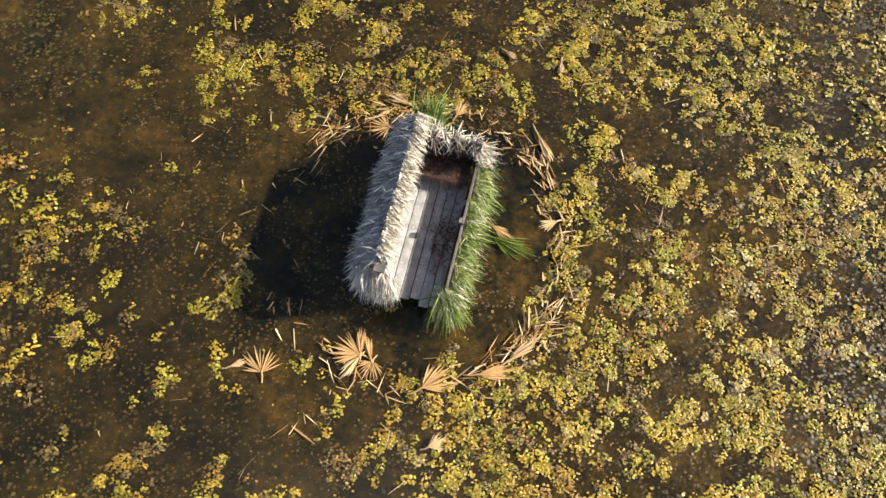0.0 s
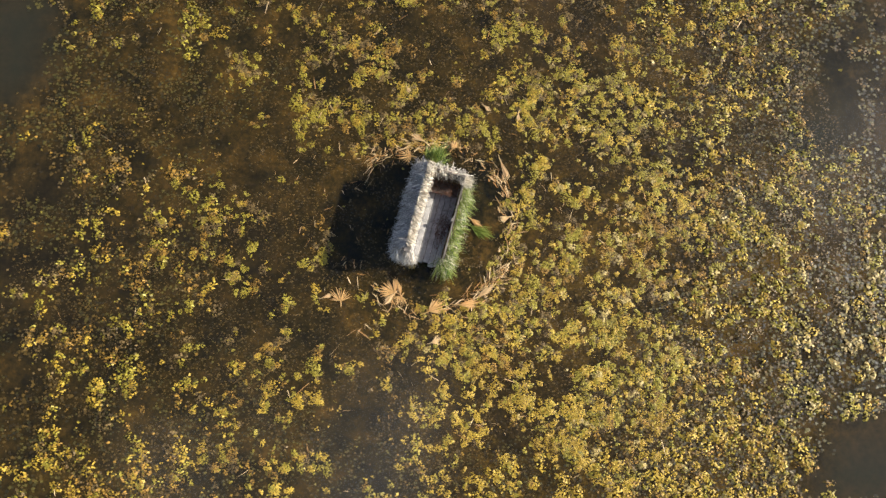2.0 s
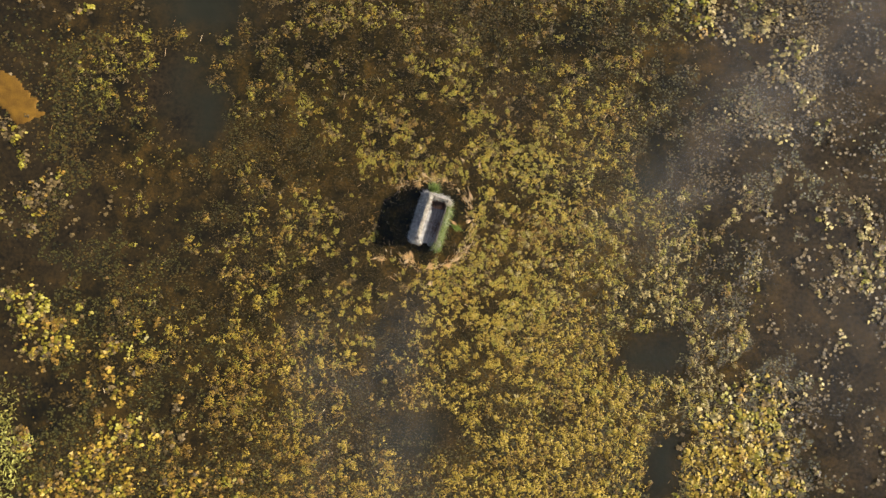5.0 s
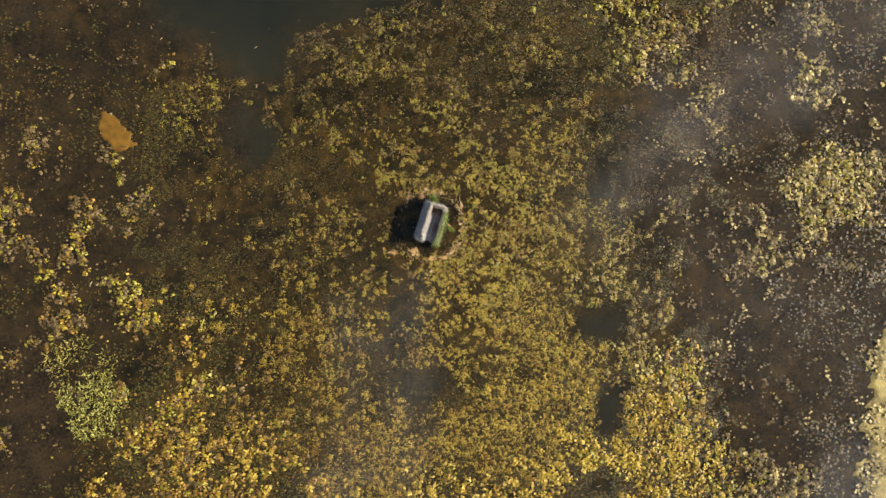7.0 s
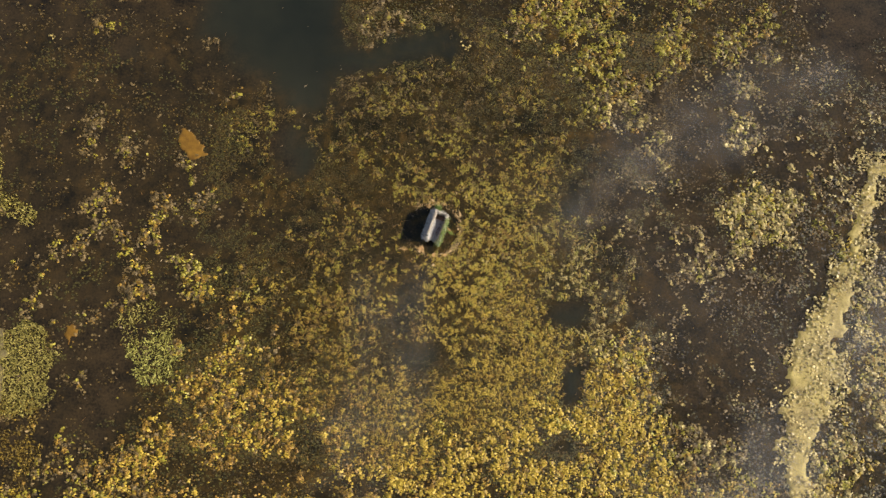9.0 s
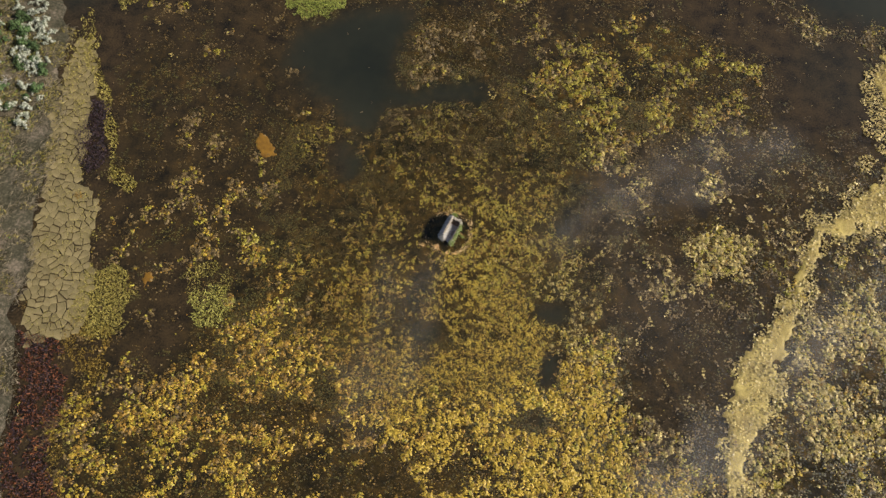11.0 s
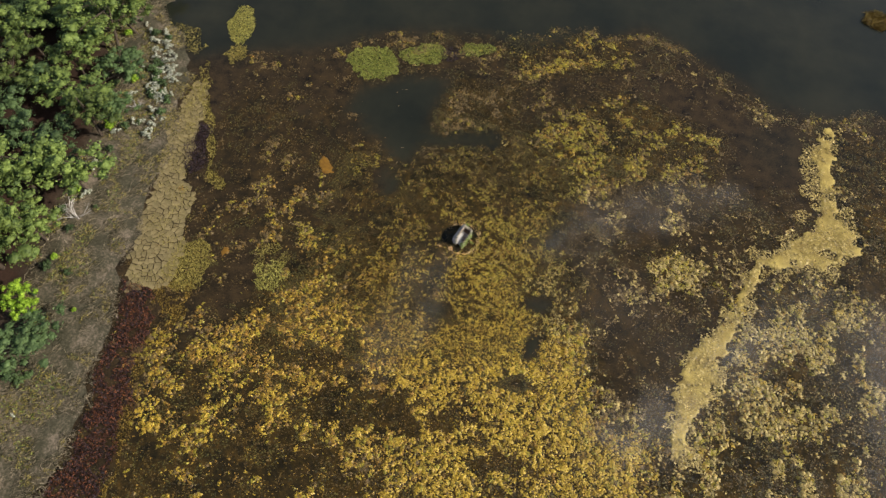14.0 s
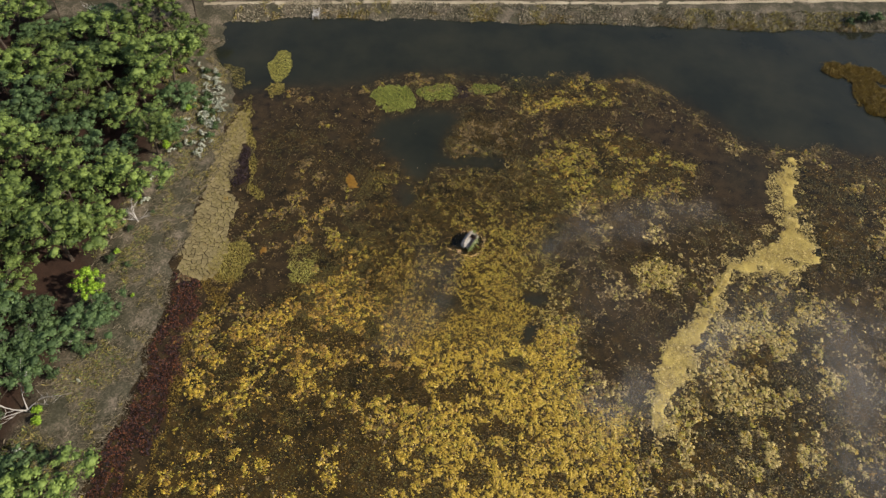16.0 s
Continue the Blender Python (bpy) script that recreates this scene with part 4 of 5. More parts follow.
def build_mud():
    """Dried mud on the shore, cracked into separate plates."""
    rng = np.random.default_rng(21)
    holder = tagged(new("mud_flat"), "dried mud flat cracked into plates along the shore", "mud flat", kind="structure")
    cell = 0.72
    xs, ys = np.arange(-50, -28, cell), np.arange(-24, 16, cell)
    seeds = {(i, j): (a + rng.uniform(-0.5, 0.5) * cell, b + rng.uniform(-0.5, 0.5) * cell) for i, a in enumerate(xs) for j, b in enumerate(ys)}
    outline = [(-47.2, 13.3), (-45.3, 13.8), (-42.6, 7.7), (-40.8, 2.3), (-39.5, -3.5), (-36.5, -5.1), (-35.6, -9.8), (-33.8, -12.9), (-32.4, -18.0), (-37.3, -21.0),
               (-40.0, -15.9), (-41.7, -9.3), (-43.5, -3.0), (-46.0, 4.0)]
    made = 0
    for (i, j), (cx, cy) in seeds.items():
        if not inside(np.array([cx]), np.array([cy]), outline)[0]:
            continue
        poly = [Vector((cx + a * cell, cy + b * cell)) for a, b in ((-1, -1), (1, -1), (1, 1), (-1, 1))]
        for di in (-2, -1, 0, 1, 2):
            for dj in (-2, -1, 0, 1, 2):
                other = seeds.get((i + di, j + dj))
                if other is None or (di, dj) == (0, 0):
                    continue
                nrm = Vector((other[0] - cx, other[1] - cy))
                crack = float(hashed(np.array([2 * i + di]), np.array([2 * j + dj]), 9)[0])
                gap = nrm.length / 2 - (0.008 if crack < 0.25 else 0.022 + 0.07 * (crack - 0.25))
                nrm.normalize()
                out = []
                for p, q in zip(poly, poly[1:] + poly[:1]):
                    a, b = (p - Vector((cx, cy))).dot(nrm) - gap, (q - Vector((cx, cy))).dot(nrm) - gap
                    if a <= 0:
                        out.append(p)
                    if a * b < 0:
                        out.append(p + (q - p) * (a / (a - b)))
                poly = out
                if len(poly) < 3:
                    break
            if len(poly) < 3:
                break
        if len(poly) < 3:
            continue
        z = max(0.06, float(height(np.array([cx]), np.array([cy]))[0]) + 0.05)
        bm = bmesh.new()
        tilt = rng.normal(0, 0.02, 2)
        low = [bm.verts.new((p.x - cx, p.y - cy, -0.5)) for p in poly]
        mid = [bm.verts.new((p.x - cx, p.y - cy, (p.x - cx) * tilt[0] + (p.y - cy) * tilt[1] - 0.012)) for p in poly]
        top = [bm.verts.new(((p.x - cx) * 0.95, (p.y - cy) * 0.95, (p.x - cx) * tilt[0] + (p.y - cy) * tilt[1])) for p in poly]
        n = len(poly)
        for k in range(n):
            bm.faces.new((low[k], low[(k + 1) % n], mid[(k + 1) % n], mid[k]))
            bm.faces.new((mid[k], mid[(k + 1) % n], top[(k + 1) % n], top[k]))
        bm.faces.new(top)
        part("mud_plate", bm, M["mud_plate"], holder, m=pose(cx, cy, z))
        made += 1
    return made


def build_road():
    """Two pale wheel tracks on the crown of the dike."""
    a, b = Vector((-69.0, 37.8)), Vector((150.2, 121.7))
    d = (b - a).normalized()
    side = Vector((-d.y, d.x))
    crown = np.linspace(0, (b - a).length, 240)
    holder = tagged(new("road"), "pale dirt track along the crown of the dike", "road", kind="structure")
    for off, wide, name in ((0.0, 1.0, "wheel_track"), (2.0, 1.05, "wheel_track")):
        vs, fs = [], []
        for i, s in enumerate(crown):
            for k, e in enumerate((-1, -0.35, 0.35, 1)):
                p = a + d * s + side * (off + e * wide / 2 * (1 + 0.5 * (float(lattice(np.array([s / 3.0]), np.array([k * 7.7 + off]), 4)[0]) - 0.5)) + 0.35 * math.sin(s / 19))
                h = float(height(np.array([p.x]), np.array([p.y]))[0])
                vs.append((p.x, p.y, h + (0.03 if abs(e) < 0.5 else 0.012)))
            if i:
                fs += [((i - 1) * 4 + k, (i - 1) * 4 + k + 1, i * 4 + k + 1, i * 4 + k) for k in range(3)]
        part(name, mesh_of(name, vs, fs, M["gravel"], True), None, holder)


build_ground()
build_water()
build_mud()
build_road()
scatter_pads()
build_plants()


# ---- the hide ----
def thatch(name, mat, parent, count, spot, length, width, droop, seed, label=""):
    """Loose blades tied on a frame: spot(rng, n) gives their feet and ways."""
    g = np.random.default_rng(seed)
    base, way = spot(g, count)
    way = way / np.linalg.norm(way, axis=1, keepdims=True)
    v, f = blades(base, way, g.uniform(0.45, 1.15, count) * length, g.uniform(0.6, 1.4, count) * width, droop, g)
    return part(name, mesh_of(name, v, f, M[mat]), None, parent, label)


def build_blind():
    hide = tagged(new("duck_blind"), "weathered wooden duck blind thatched with dry palm and green grass", "duck blind")
    hide.matrix_basis = pose(-0.2, -0.1, 0, 0, 0, -14.3)

    def board(name, size, at, mat, turn=(0, 0, 0), label=""):
        return part(name, box(bmesh.new(), size), M[mat], hide, label, pose(*at, *turn))

    # floor boards on two bearers
    for k in range(8):
        u = -0.66 + k * 0.149
        board("floor_plank", (0.138, 2.22 + 0.05 * math.sin(k * 2.3), 0.036), (u, -0.11 + 0.03 * math.sin(k * 1.7), 0.30), "deck", (0, 0, 0.25 * math.sin(k * 3.1)))
    for v in (-1.0, 0.0, 0.95):
        board("bearer", (1.22, 0.06, 0.10), (-0.13, v, 0.225), "wood_dark")
    # posts into the mud
    for u, v, top in ((-0.65, -1.12, 1.08), (-0.65, 1.06, 1.08), (0.50, 1.06, 1.27), (0.50, -1.12, 0.84), (-0.36, -1.12, 1.42), (-0.36, 1.06, 1.40), (0.50, 0.0, 0.80)):
        board("post", (0.085, 0.085, top + 0.55), (u, v, (top - 0.55) / 2), "wood_grey", (0, 0, 7 * u))
    # rails and panels
    board("ridge_board", (0.16, 2.36, 0.035), (-0.36, -0.03, 1.44), "wood_grey", label="grey sawn ridge board")
    board("roof_panel", (0.50, 2.24, 0.02), (-0.57, -0.03, 1.25), "wood_dark", (0, -38, 0))
    board("wall_panel", (0.02, 2.16, 1.10), (-0.70, -0.03, 0.62), "wood_dark")
    board("wall_panel", (0.02, 2.16, 0.36), (0.555, -0.03, 0.50), "wood_dark")
    board("wall_panel", (1.20, 0.02, 0.80), (-0.12, 1.115, 0.74), "wood_dark")
    board("wall_panel", (0.46, 0.02, 1.10), (-0.46, -1.175, 0.62), "wood_dark")
    board("rail", (0.04, 2.2, 0.09), (0.52, -0.03, 0.70), "wood_grey")
    board("rail", (1.2, 0.04, 0.09), (-0.12, 1.08, 1.12), "wood_grey")
    bench = board("bench", (1.0, 0.36, 0.03), (-0.06, 0.84, 0.56), "wood_dark", label="dark stained bench board")
    part("bench_leg", box(bmesh.new(), (0.05, 0.30, 0.24)), M["wood_dark"], bench, m=pose(-0.4, 0, -0.137))
    part("bench_leg", box(bmesh.new(), (0.05, 0.30, 0.24)), M["wood_dark"], bench, m=pose(0.4, 0, -0.137))
    board("batten", (0.20, 0.055, 0.025), (0.16, 0.60, 0.345), "paper", (0, 0, 12), "pale worn batten")
    board("batten", (0.055, 0.20, 0.025), (0.40, -0.82, 0.335), "paper", (0, 0, -8), "pale worn batten")

    # roof thatch runs down to the shaded west, its sunlit fringe folds over the ridge
    def roof(g, n):
        s, v = g.uniform(0, 1, n), g.uniform(-1.10, 1.14, n)
        wide = 0.32 - 0.02 * v + 0.03 * np.sin(v * 5.0)
        base = np.stack([-0.36 - wide * s, v, 1.48 - 0.72 * wide * s + g.uniform(-0.01, 0.05, n)], 1)
        return base, np.stack([g.normal(-0.75, 0.25, n), g.normal(-0.35, 0.5, n), g.normal(-0.52, 0.28, n)], 1)

    def fringe(g, n):
        s, v = g.uniform(0, 1, n), g.uniform(-1.02, 1.16, n)
        base = np.stack([-0.45 + 0.10 * s, v, 1.52 + g.uniform(-0.02, 0.03, n)], 1)
        return base, np.stack([g.normal(0.8, 0.2, n), g.normal(-0.35, 0.3, n), g.normal(-0.05, 0.22, n)], 1)

    def west(g, n):
        base = np.stack([g.uniform(-0.78, -0.70, n), g.uniform(-1.18, 1.14, n), g.uniform(0.30, 1.16, n)], 1)
        return base, np.stack([g.normal(-0.5, 0.25, n), g.normal(-0.1, 0.4, n), g.normal(-0.6, 0.3, n)], 1)

    def front(g, n):
        u = g.uniform(-0.70, -0.20, n)
        base = np.stack([u, g.uniform(-1.20, -1.12, n), 0.28 + (1.12 - 0.25 * np.abs(u + 0.35)) * g.uniform(0, 1, n) ** 0.8], 1)
        return base, np.stack([g.normal(0.05, 0.4, n), g.normal(-0.75, 0.3, n), g.normal(-0.35, 0.35, n)], 1)

    def back(g, n):
        base = np.stack([g.uniform(-0.30, 0.55, n), g.uniform(1.03, 1.17, n), g.uniform(0.95, 1.22, n)], 1)
        return base, np.stack([g.normal(0.1, 0.5, n), g.normal(-0.25, 0.5, n), g.normal(-0.1, 0.35, n)], 1)

    def back_out(g, n):
        base = np.stack([g.uniform(-0.80, 0.55, n), g.uniform(1.12, 1.2, n), g.uniform(0.25, 1.2, n)], 1)
        return base, np.stack([g.normal(0, 0.4, n), g.normal(0.6, 0.3, n), g.normal(-0.3, 0.4, n)], 1)

    def east(g, n):
        base = np.stack([g.uniform(0.54, 0.62, n), g.uniform(-1.22, 1.08, n), g.uniform(0.12, 0.74, n)], 1)
        return base, np.stack([g.normal(0.6, 0.32, n), g.normal(-0.35, 0.5, n), g.normal(0.3, 0.35, n)], 1)

    def corner(g, n):
        base = np.stack([g.uniform(0.42, 0.62, n), g.uniform(-1.25, -1.05, n), g.uniform(0.2, 0.95, n)], 1)
        return base, np.stack([g.normal(0.4, 0.5, n), g.normal(-0.6, 0.35, n), g.normal(0.1, 0.4, n)], 1)

    def north_east(g, n):
        base = np.stack([g.uniform(0.44, 0.62, n), g.uniform(0.92, 1.15, n), g.uniform(0.7, 1.1, n)], 1)
        return base, np.stack([g.normal(0.7, 0.35, n), g.normal(0.1, 0.5, n), g.normal(0.2, 0.4, n)], 1)

    def behind(g, n):
        base = np.stack([g.normal(-0.34, 0.10, n), g.normal(1.40, 0.06, n), g.uniform(0.3, 1.15, n)], 1)
        return base, np.stack([g.normal(0.0, 0.35, n), g.normal(0.75, 0.3, n), g.normal(0.6, 0.3, n)], 1)

    def floor_litter(g, n):
        a = g.normal(0, 1, (n, 2))
        base = np.stack([0.30 + 0.11 * a[:, 0], -0.20 + 0.30 * a[:, 1], g.uniform(0.33, 0.38, n)], 1)
        return base, np.stack([g.normal(0, 1, n), g.normal(0, 1, n), g.normal(0.05, 0.12, n)], 1)

    def bench_litter(g, n):
        base = np.stack([g.uniform(-0.3, 0.45, n), g.uniform(0.62, 1.02, n), g.uniform(0.58, 0.61, n)], 1)
        return base, np.stack([g.normal(0, 1, n), g.normal(0, 1, n), g.normal(0.05, 0.12, n)], 1)

    thatch("roof_thatch", "thatch", hide, 3000, roof, 0.26, 0.013, 0.25, 1, "grey dry palm thatch")
    thatch("roof_thatch", "dead_wood", hide, 700, roof, 0.30, 0.008, 0.2, 21, "darker dry stalks in the thatch")
    # paler straw than the roof's puts the ridge's sunlight into the colour
    thatch("ridge_fringe", "straw", hide, 950, fringe, 0.21, 0.016, 0.45, 2, "straw fringe coloured pale for the sun on the ridge")
    thatch("wall_thatch", "thatch", hide, 1300, west, 0.24, 0.011, 0.5, 3, "grey hanging thatch")
    thatch("front_thatch", "straw", hide, 650, front, 0.25, 0.012, 0.5, 4, "straw-coloured thatch")
    thatch("front_thatch", "thatch", hide, 800, front, 0.25, 0.012, 0.5, 5, "grey hanging thatch")
    thatch("back_thatch", "straw", hide, 260, back, 0.22, 0.013, 0.4, 6, "bleached straw thatch")
    thatch("back_thatch", "thatch", hide, 600, back_out, 0.3, 0.012, 0.5, 7, "grey hanging thatch")
    thatch("side_grass", "grass_green", hide, 1300, east, 0.46, 0.012, 0.7, 8, "fresh green grass bundles")
    thatch("side_grass", "straw", hide, 330, east, 0.38, 0.010, 0.6, 9, "bleached straw stalks")
    thatch("side_grass", "straw", hide, 150, corner, 0.34, 0.009, 0.5, 10, "bleached straw stalks")
    thatch("side_grass", "grass_green", hide, 420, corner, 0.42, 0.010, 0.7, 11, "fresh green grass bundles")
    thatch("side_grass", "straw", hide, 190, north_east, 0.30, 0.008, 0.4, 15, "bleached straw stalks")
    thatch("back_grass", "grass_green", hide, 420, behind, 0.52, 0.014, 0.4, 12, "upright green grass tuft")
    for ob in (thatch("floor_litter", "reed_red", hide, 420, floor_litter, 0.12, 0.008, 0.05, 13),
               thatch("floor_litter", "reed_red", hide, 380, bench_litter, 0.10, 0.008, 0.05, 14)):
        tagged(ob, "reddish dry stalks strewn on the boards", kind="stuff")


# ---- fallen palm fronds and reed litter ----
def leaflet_mesh(mat):
    """One folded leaflet, a metre long, along +x."""
    v = [(0, 0, 0)]
    for x, w in ((0.25, 0.034), (0.65, 0.040)):
        v += [(x, -w, 0.018), (x, 0, 0), (x, w, 0.018)]
    v += [(1.0, 0, -0.01)]
    me = bpy.data.meshes.new("leaflet")
    me.from_pydata(v, [], [(0, 1, 2), (0, 2, 3), (1, 4, 5, 2), (2, 5, 6, 3), (4, 7, 5), (5, 7, 6)])
    me.materials.append(mat)
    return me


LEAFLET = {k: leaflet_mesh(M[k]) for k in ("frond", "reed", "grass_green")}


def palm_fan(x, y, heading, span, size, mat, label, seed, count=13, lift=6, slim=1.0):
    g = random.Random(seed)
    fan = tagged(new("palm_frond"), label, "palm frond", "fallen palm fronds")
    fan.matrix_basis = pose(x, y, 0.045, 0, 0, heading)
    v, f = tube([(-0.35 * size, 0.02, -0.03), (-0.15 * size, 0, 0.0), (0.06 * size, 0, 0.012)], [0.011, 0.012, 0.016], 6)
    part("stalk", mesh_of("stalk", v, f, M[mat], True), None, fan)
    for k in range(count):
        a = -span / 2 + span * k / (count - 1) + g.uniform(-3, 3)
        s = size * (1 - 0.25 * abs(2 * k / (count - 1) - 1)) * g.uniform(0.82, 1.1)
        leaf = part("leaflet", LEAFLET[mat], None, fan)
        leaf.matrix_basis = pose(0, 0, 0.004 * k % 0.02, g.uniform(-25, 25), g.uniform(-lift, 2), a) @ Matrix.Diagonal((s, s * slim * g.uniform(0.7, 1.1), s, 1))
    return fan


def build_litter():
    dry, old = "dry tan palm fan fallen on the water", "faded palm fan among floating leaves"
    for row in ((-2.62, -2.28, 100, 150, 0.42, "frond", dry, 1), (-1.20, -2.03, 160, 85, 0.48, "frond", dry, 2), (-1.20, -2.03, 88, 34, 0.40, "frond", dry, 3),
                (-1.20, -2.05, 228, 30, 0.45, "reed", dry, 4), (-1.04, -2.12, 102, 24, 0.44, "frond", dry, 5), (-1.02, -2.14, 250, 150, 0.32, "frond", dry, 6),
                (-0.30, -2.52, 30, 80, 0.56, "frond", dry, 7), (-0.22, -3.34, 25, 70, 0.30, "reed", old, 8), (-0.84, 1.72, 178, 150, 0.40, "frond", dry, 9),
                (-0.50, 2.15, 150, 40, 0.45, "reed", old, 19), (1.62, 1.60, -68, 22, 0.62, "reed", dry, 10), (0.50, -2.34, 6, 40, 0.55, "frond", dry, 11),
                (0.95, -2.15, 35, 24, 0.60, "reed", dry, 12), (2.12, 3.02, -95, 34, 0.28, "reed", old, 13), (1.16, 3.22, -40, 40, 0.26, "reed", old, 14),
                (-1.00, 3.72, -60, 60, 0.20, "reed", old, 15), (0.80, -0.02, -38, 40, 0.40, "frond", dry, 16), (0.28, 1.95, 60, 80, 0.3, "frond", dry, 17),
                (-3.1, -2.2, 20, 30, 0.3, "reed", old, 18), (1.85, 0.05, 200, 50, 0.34, "reed", old, 20)):
        palm_fan(*row)
    palm_fan(0.80, -0.22, -27, 52, 0.72, "grass_green", "fresh green palm frond lying in the water", 31, 22, slim=0.5)
    g = np.random.default_rng(9)

    def lay(name, label, n, x, y, length, width, mat, along=0.0):
        ring = np.arctan2(y + 0.2, x + 0.35)
        way = np.stack([g.normal(0, 1, n) - along * np.sin(ring), g.normal(0, 1, n) + along * np.cos(ring), g.normal(0, 0.05, n)], 1)
        way /= np.linalg.norm(way, axis=1, keepdims=True)
        v, f = blades(np.stack([x, y, g.uniform(0.02, 0.05, n)], 1), way, length, width, 0.02, g)
        tagged(new(name, mesh_of(name, v, f, M[mat])), label, "reed litter", kind="stuff")

    # a broken ring of stalks round the open water, thickest to the east and south
    t = np.concatenate([g.normal(radians(-45), 0.30, 170), g.normal(radians(30), 0.16, 70), g.normal(radians(82), 0.36, 130), g.normal(radians(125), 0.15, 50), g.normal(radians(-105), 0.5, 80), g.normal(radians(0), 0.2, 34)])
    r = 1 + g.normal(0, 0.055, len(t))
    x, y = -0.35 + 2.3 * r * np.cos(t), -0.2 + 2.3 * r * np.sin(t)
    lay("reed_litter", "dry tan reed stalks in a ring round the blind", len(t), x, y, g.uniform(0.08, 0.36, len(t)), g.uniform(0.008, 0.030, len(t)), "reed", 1.6)
    n = 260
    rr, tt = 2.2 + g.gamma(2.0, 1.6, n), g.uniform(0, math.tau, n)
    lay("reed_litter", "scattered broken reed stalks among floating leaves", n, rr * np.cos(tt), rr * np.sin(tt), g.uniform(0.08, 0.34, n), g.uniform(0.006, 0.018, n), "reed")
    n = 500
    lay("reed_litter", "scattered pale stalks over the marsh", n, g.uniform(-30, 45, n), g.uniform(-45, 30, n), g.uniform(0.15, 0.5, n), g.uniform(0.01, 0.03, n), "reed")


# ---- trees and shrubs ----
def crown_mesh(seed, radius, tall, clumps, per, leaf, mat, flat=0.7):
    """A crown of leafy clumps set round the limbs' ends; returns the mesh and the clumps' middles."""
    g = np.random.default_rng(seed)
    lobes = max(4, clumps // 8)
    p = g.normal(0, 1, (lobes, 3))
    p /= np.linalg.norm(p, axis=1, keepdims=True)
    p[:, 2] = np.abs(p[:, 2]) * 1.1 - 0.25
    p *= g.uniform(0.45, 0.95, (lobes, 1))
    p[0] = (0.05, 0.0, 0.85)
    p = p * np.array([radius, radius, tall * 0.40]) + np.array([0, 0, tall * 0.60])
    q = g.normal(0, 1, (clumps, 3))
    q /= np.linalg.norm(q, axis=1, keepdims=True)
    q[:, 2] = np.abs(q[:, 2]) * 1.2 - 0.3
    mids = p[np.arange(clumps) % lobes] + q * (radius * g.uniform(0.22, 0.46, (clumps, 1))) * np.array([1, 1, 0.8])
    n = clumps * per
    own = np.repeat(mids, per, 0)
    d = g.normal(0, 1, (n, 3))
    d /= np.linalg.norm(d, axis=1, keepdims=True)
    size = np.repeat(g.uniform(0.5, 1.0, clumps) * radius * (1.38 / math.sqrt(clumps)), per)
    r = g.uniform(0.55, 1.4, n)
    pos = own + d * (size * r)[:, None] * np.array([1, 1, flat])
    nrm = d * np.array([1, 1, 1.4]) + g.normal(0, 0.38, (n, 3)) + np.array([0, 0, 0.35])
    nrm /= np.linalg.norm(nrm, axis=1, keepdims=True)
    a = np.cross(nrm, g.normal(0, 1, (n, 3)))
    a /= np.linalg.norm(a, axis=1, keepdims=True)
    b = np.cross(nrm, a)
    s = g.uniform(0.6, 1.25, n)[:, None] * leaf
    v = np.stack([pos + a * s * 0.6, pos + b * s * 0.38, pos - a * s * 0.6, pos - b * s * 0.38], 1).reshape(-1, 3)
    pieces = [(v, np.arange(n * 4).reshape(n, 4))]
    # the leafy bulk inside each clump, uneven all over
    rings, sides = 4, 6
    up, turn = np.linspace(0.06, math.pi - 0.06, rings)[:, None], (np.arange(sides) * math.tau / sides)[None]
    ball = np.stack([np.sin(up) * np.cos(turn), np.sin(up) * np.sin(turn), np.cos(up) + 0 * turn], -1).reshape(-1, 3)
    k = (np.arange(rings - 1)[:, None] * sides + np.arange(sides)).ravel()
    side = (k // sides) * sides + (k + 1) % sides
    quads = np.stack([k, k + sides, side + sides, side], 1)
    for c in range(clumps):
        lump = ball * (size[c * per] * g.uniform(0.45, 1.0, (len(ball), 1))) * np.array([1, 1, flat])
        pieces.append((mids[c] + lump, quads))
    return mesh_of("crown", *merge(pieces), mat, True), mids


def build_tree(name, label, seed, radius, tall, clumps, per, leaf, mat, category="tree", group="trees of the shore wood"):
    g = random.Random(seed)
    tree = tagged(new(name), label, category, group)
    me, mids = crown_mesh(seed, radius, tall, clumps, per, leaf, M[mat])
    lean = (g.uniform(-0.3, 0.3), g.uniform(-0.3, 0.3))
    pts = [(lean[0] * k * tall * 0.12, lean[1] * k * tall * 0.12, -0.3 + k * (tall * 0.75 + 0.3) / 4) for k in range(5)]
    thick = 0.018 * tall
    pieces = [tube(pts, [thick * (1.3 - 0.22 * k) for k in range(5)], 7)]
    for q in mids[:: max(1, len(mids) // 9)]:
        i = g.choice((2, 3, 4))
        p = Vector(pts[i])
        q = Vector(q)
        pieces.append(tube([p, p.lerp(q, 0.5) + Vector((0, 0, 0.25)), q], [thick * 0.5, thick * 0.3, thick * 0.1], 5))
    v, f = merge(pieces)
    part("trunk", mesh_of("trunk", v, f, M["bark"], True), None, tree)
    part("crown", me, None, tree)
    return tree


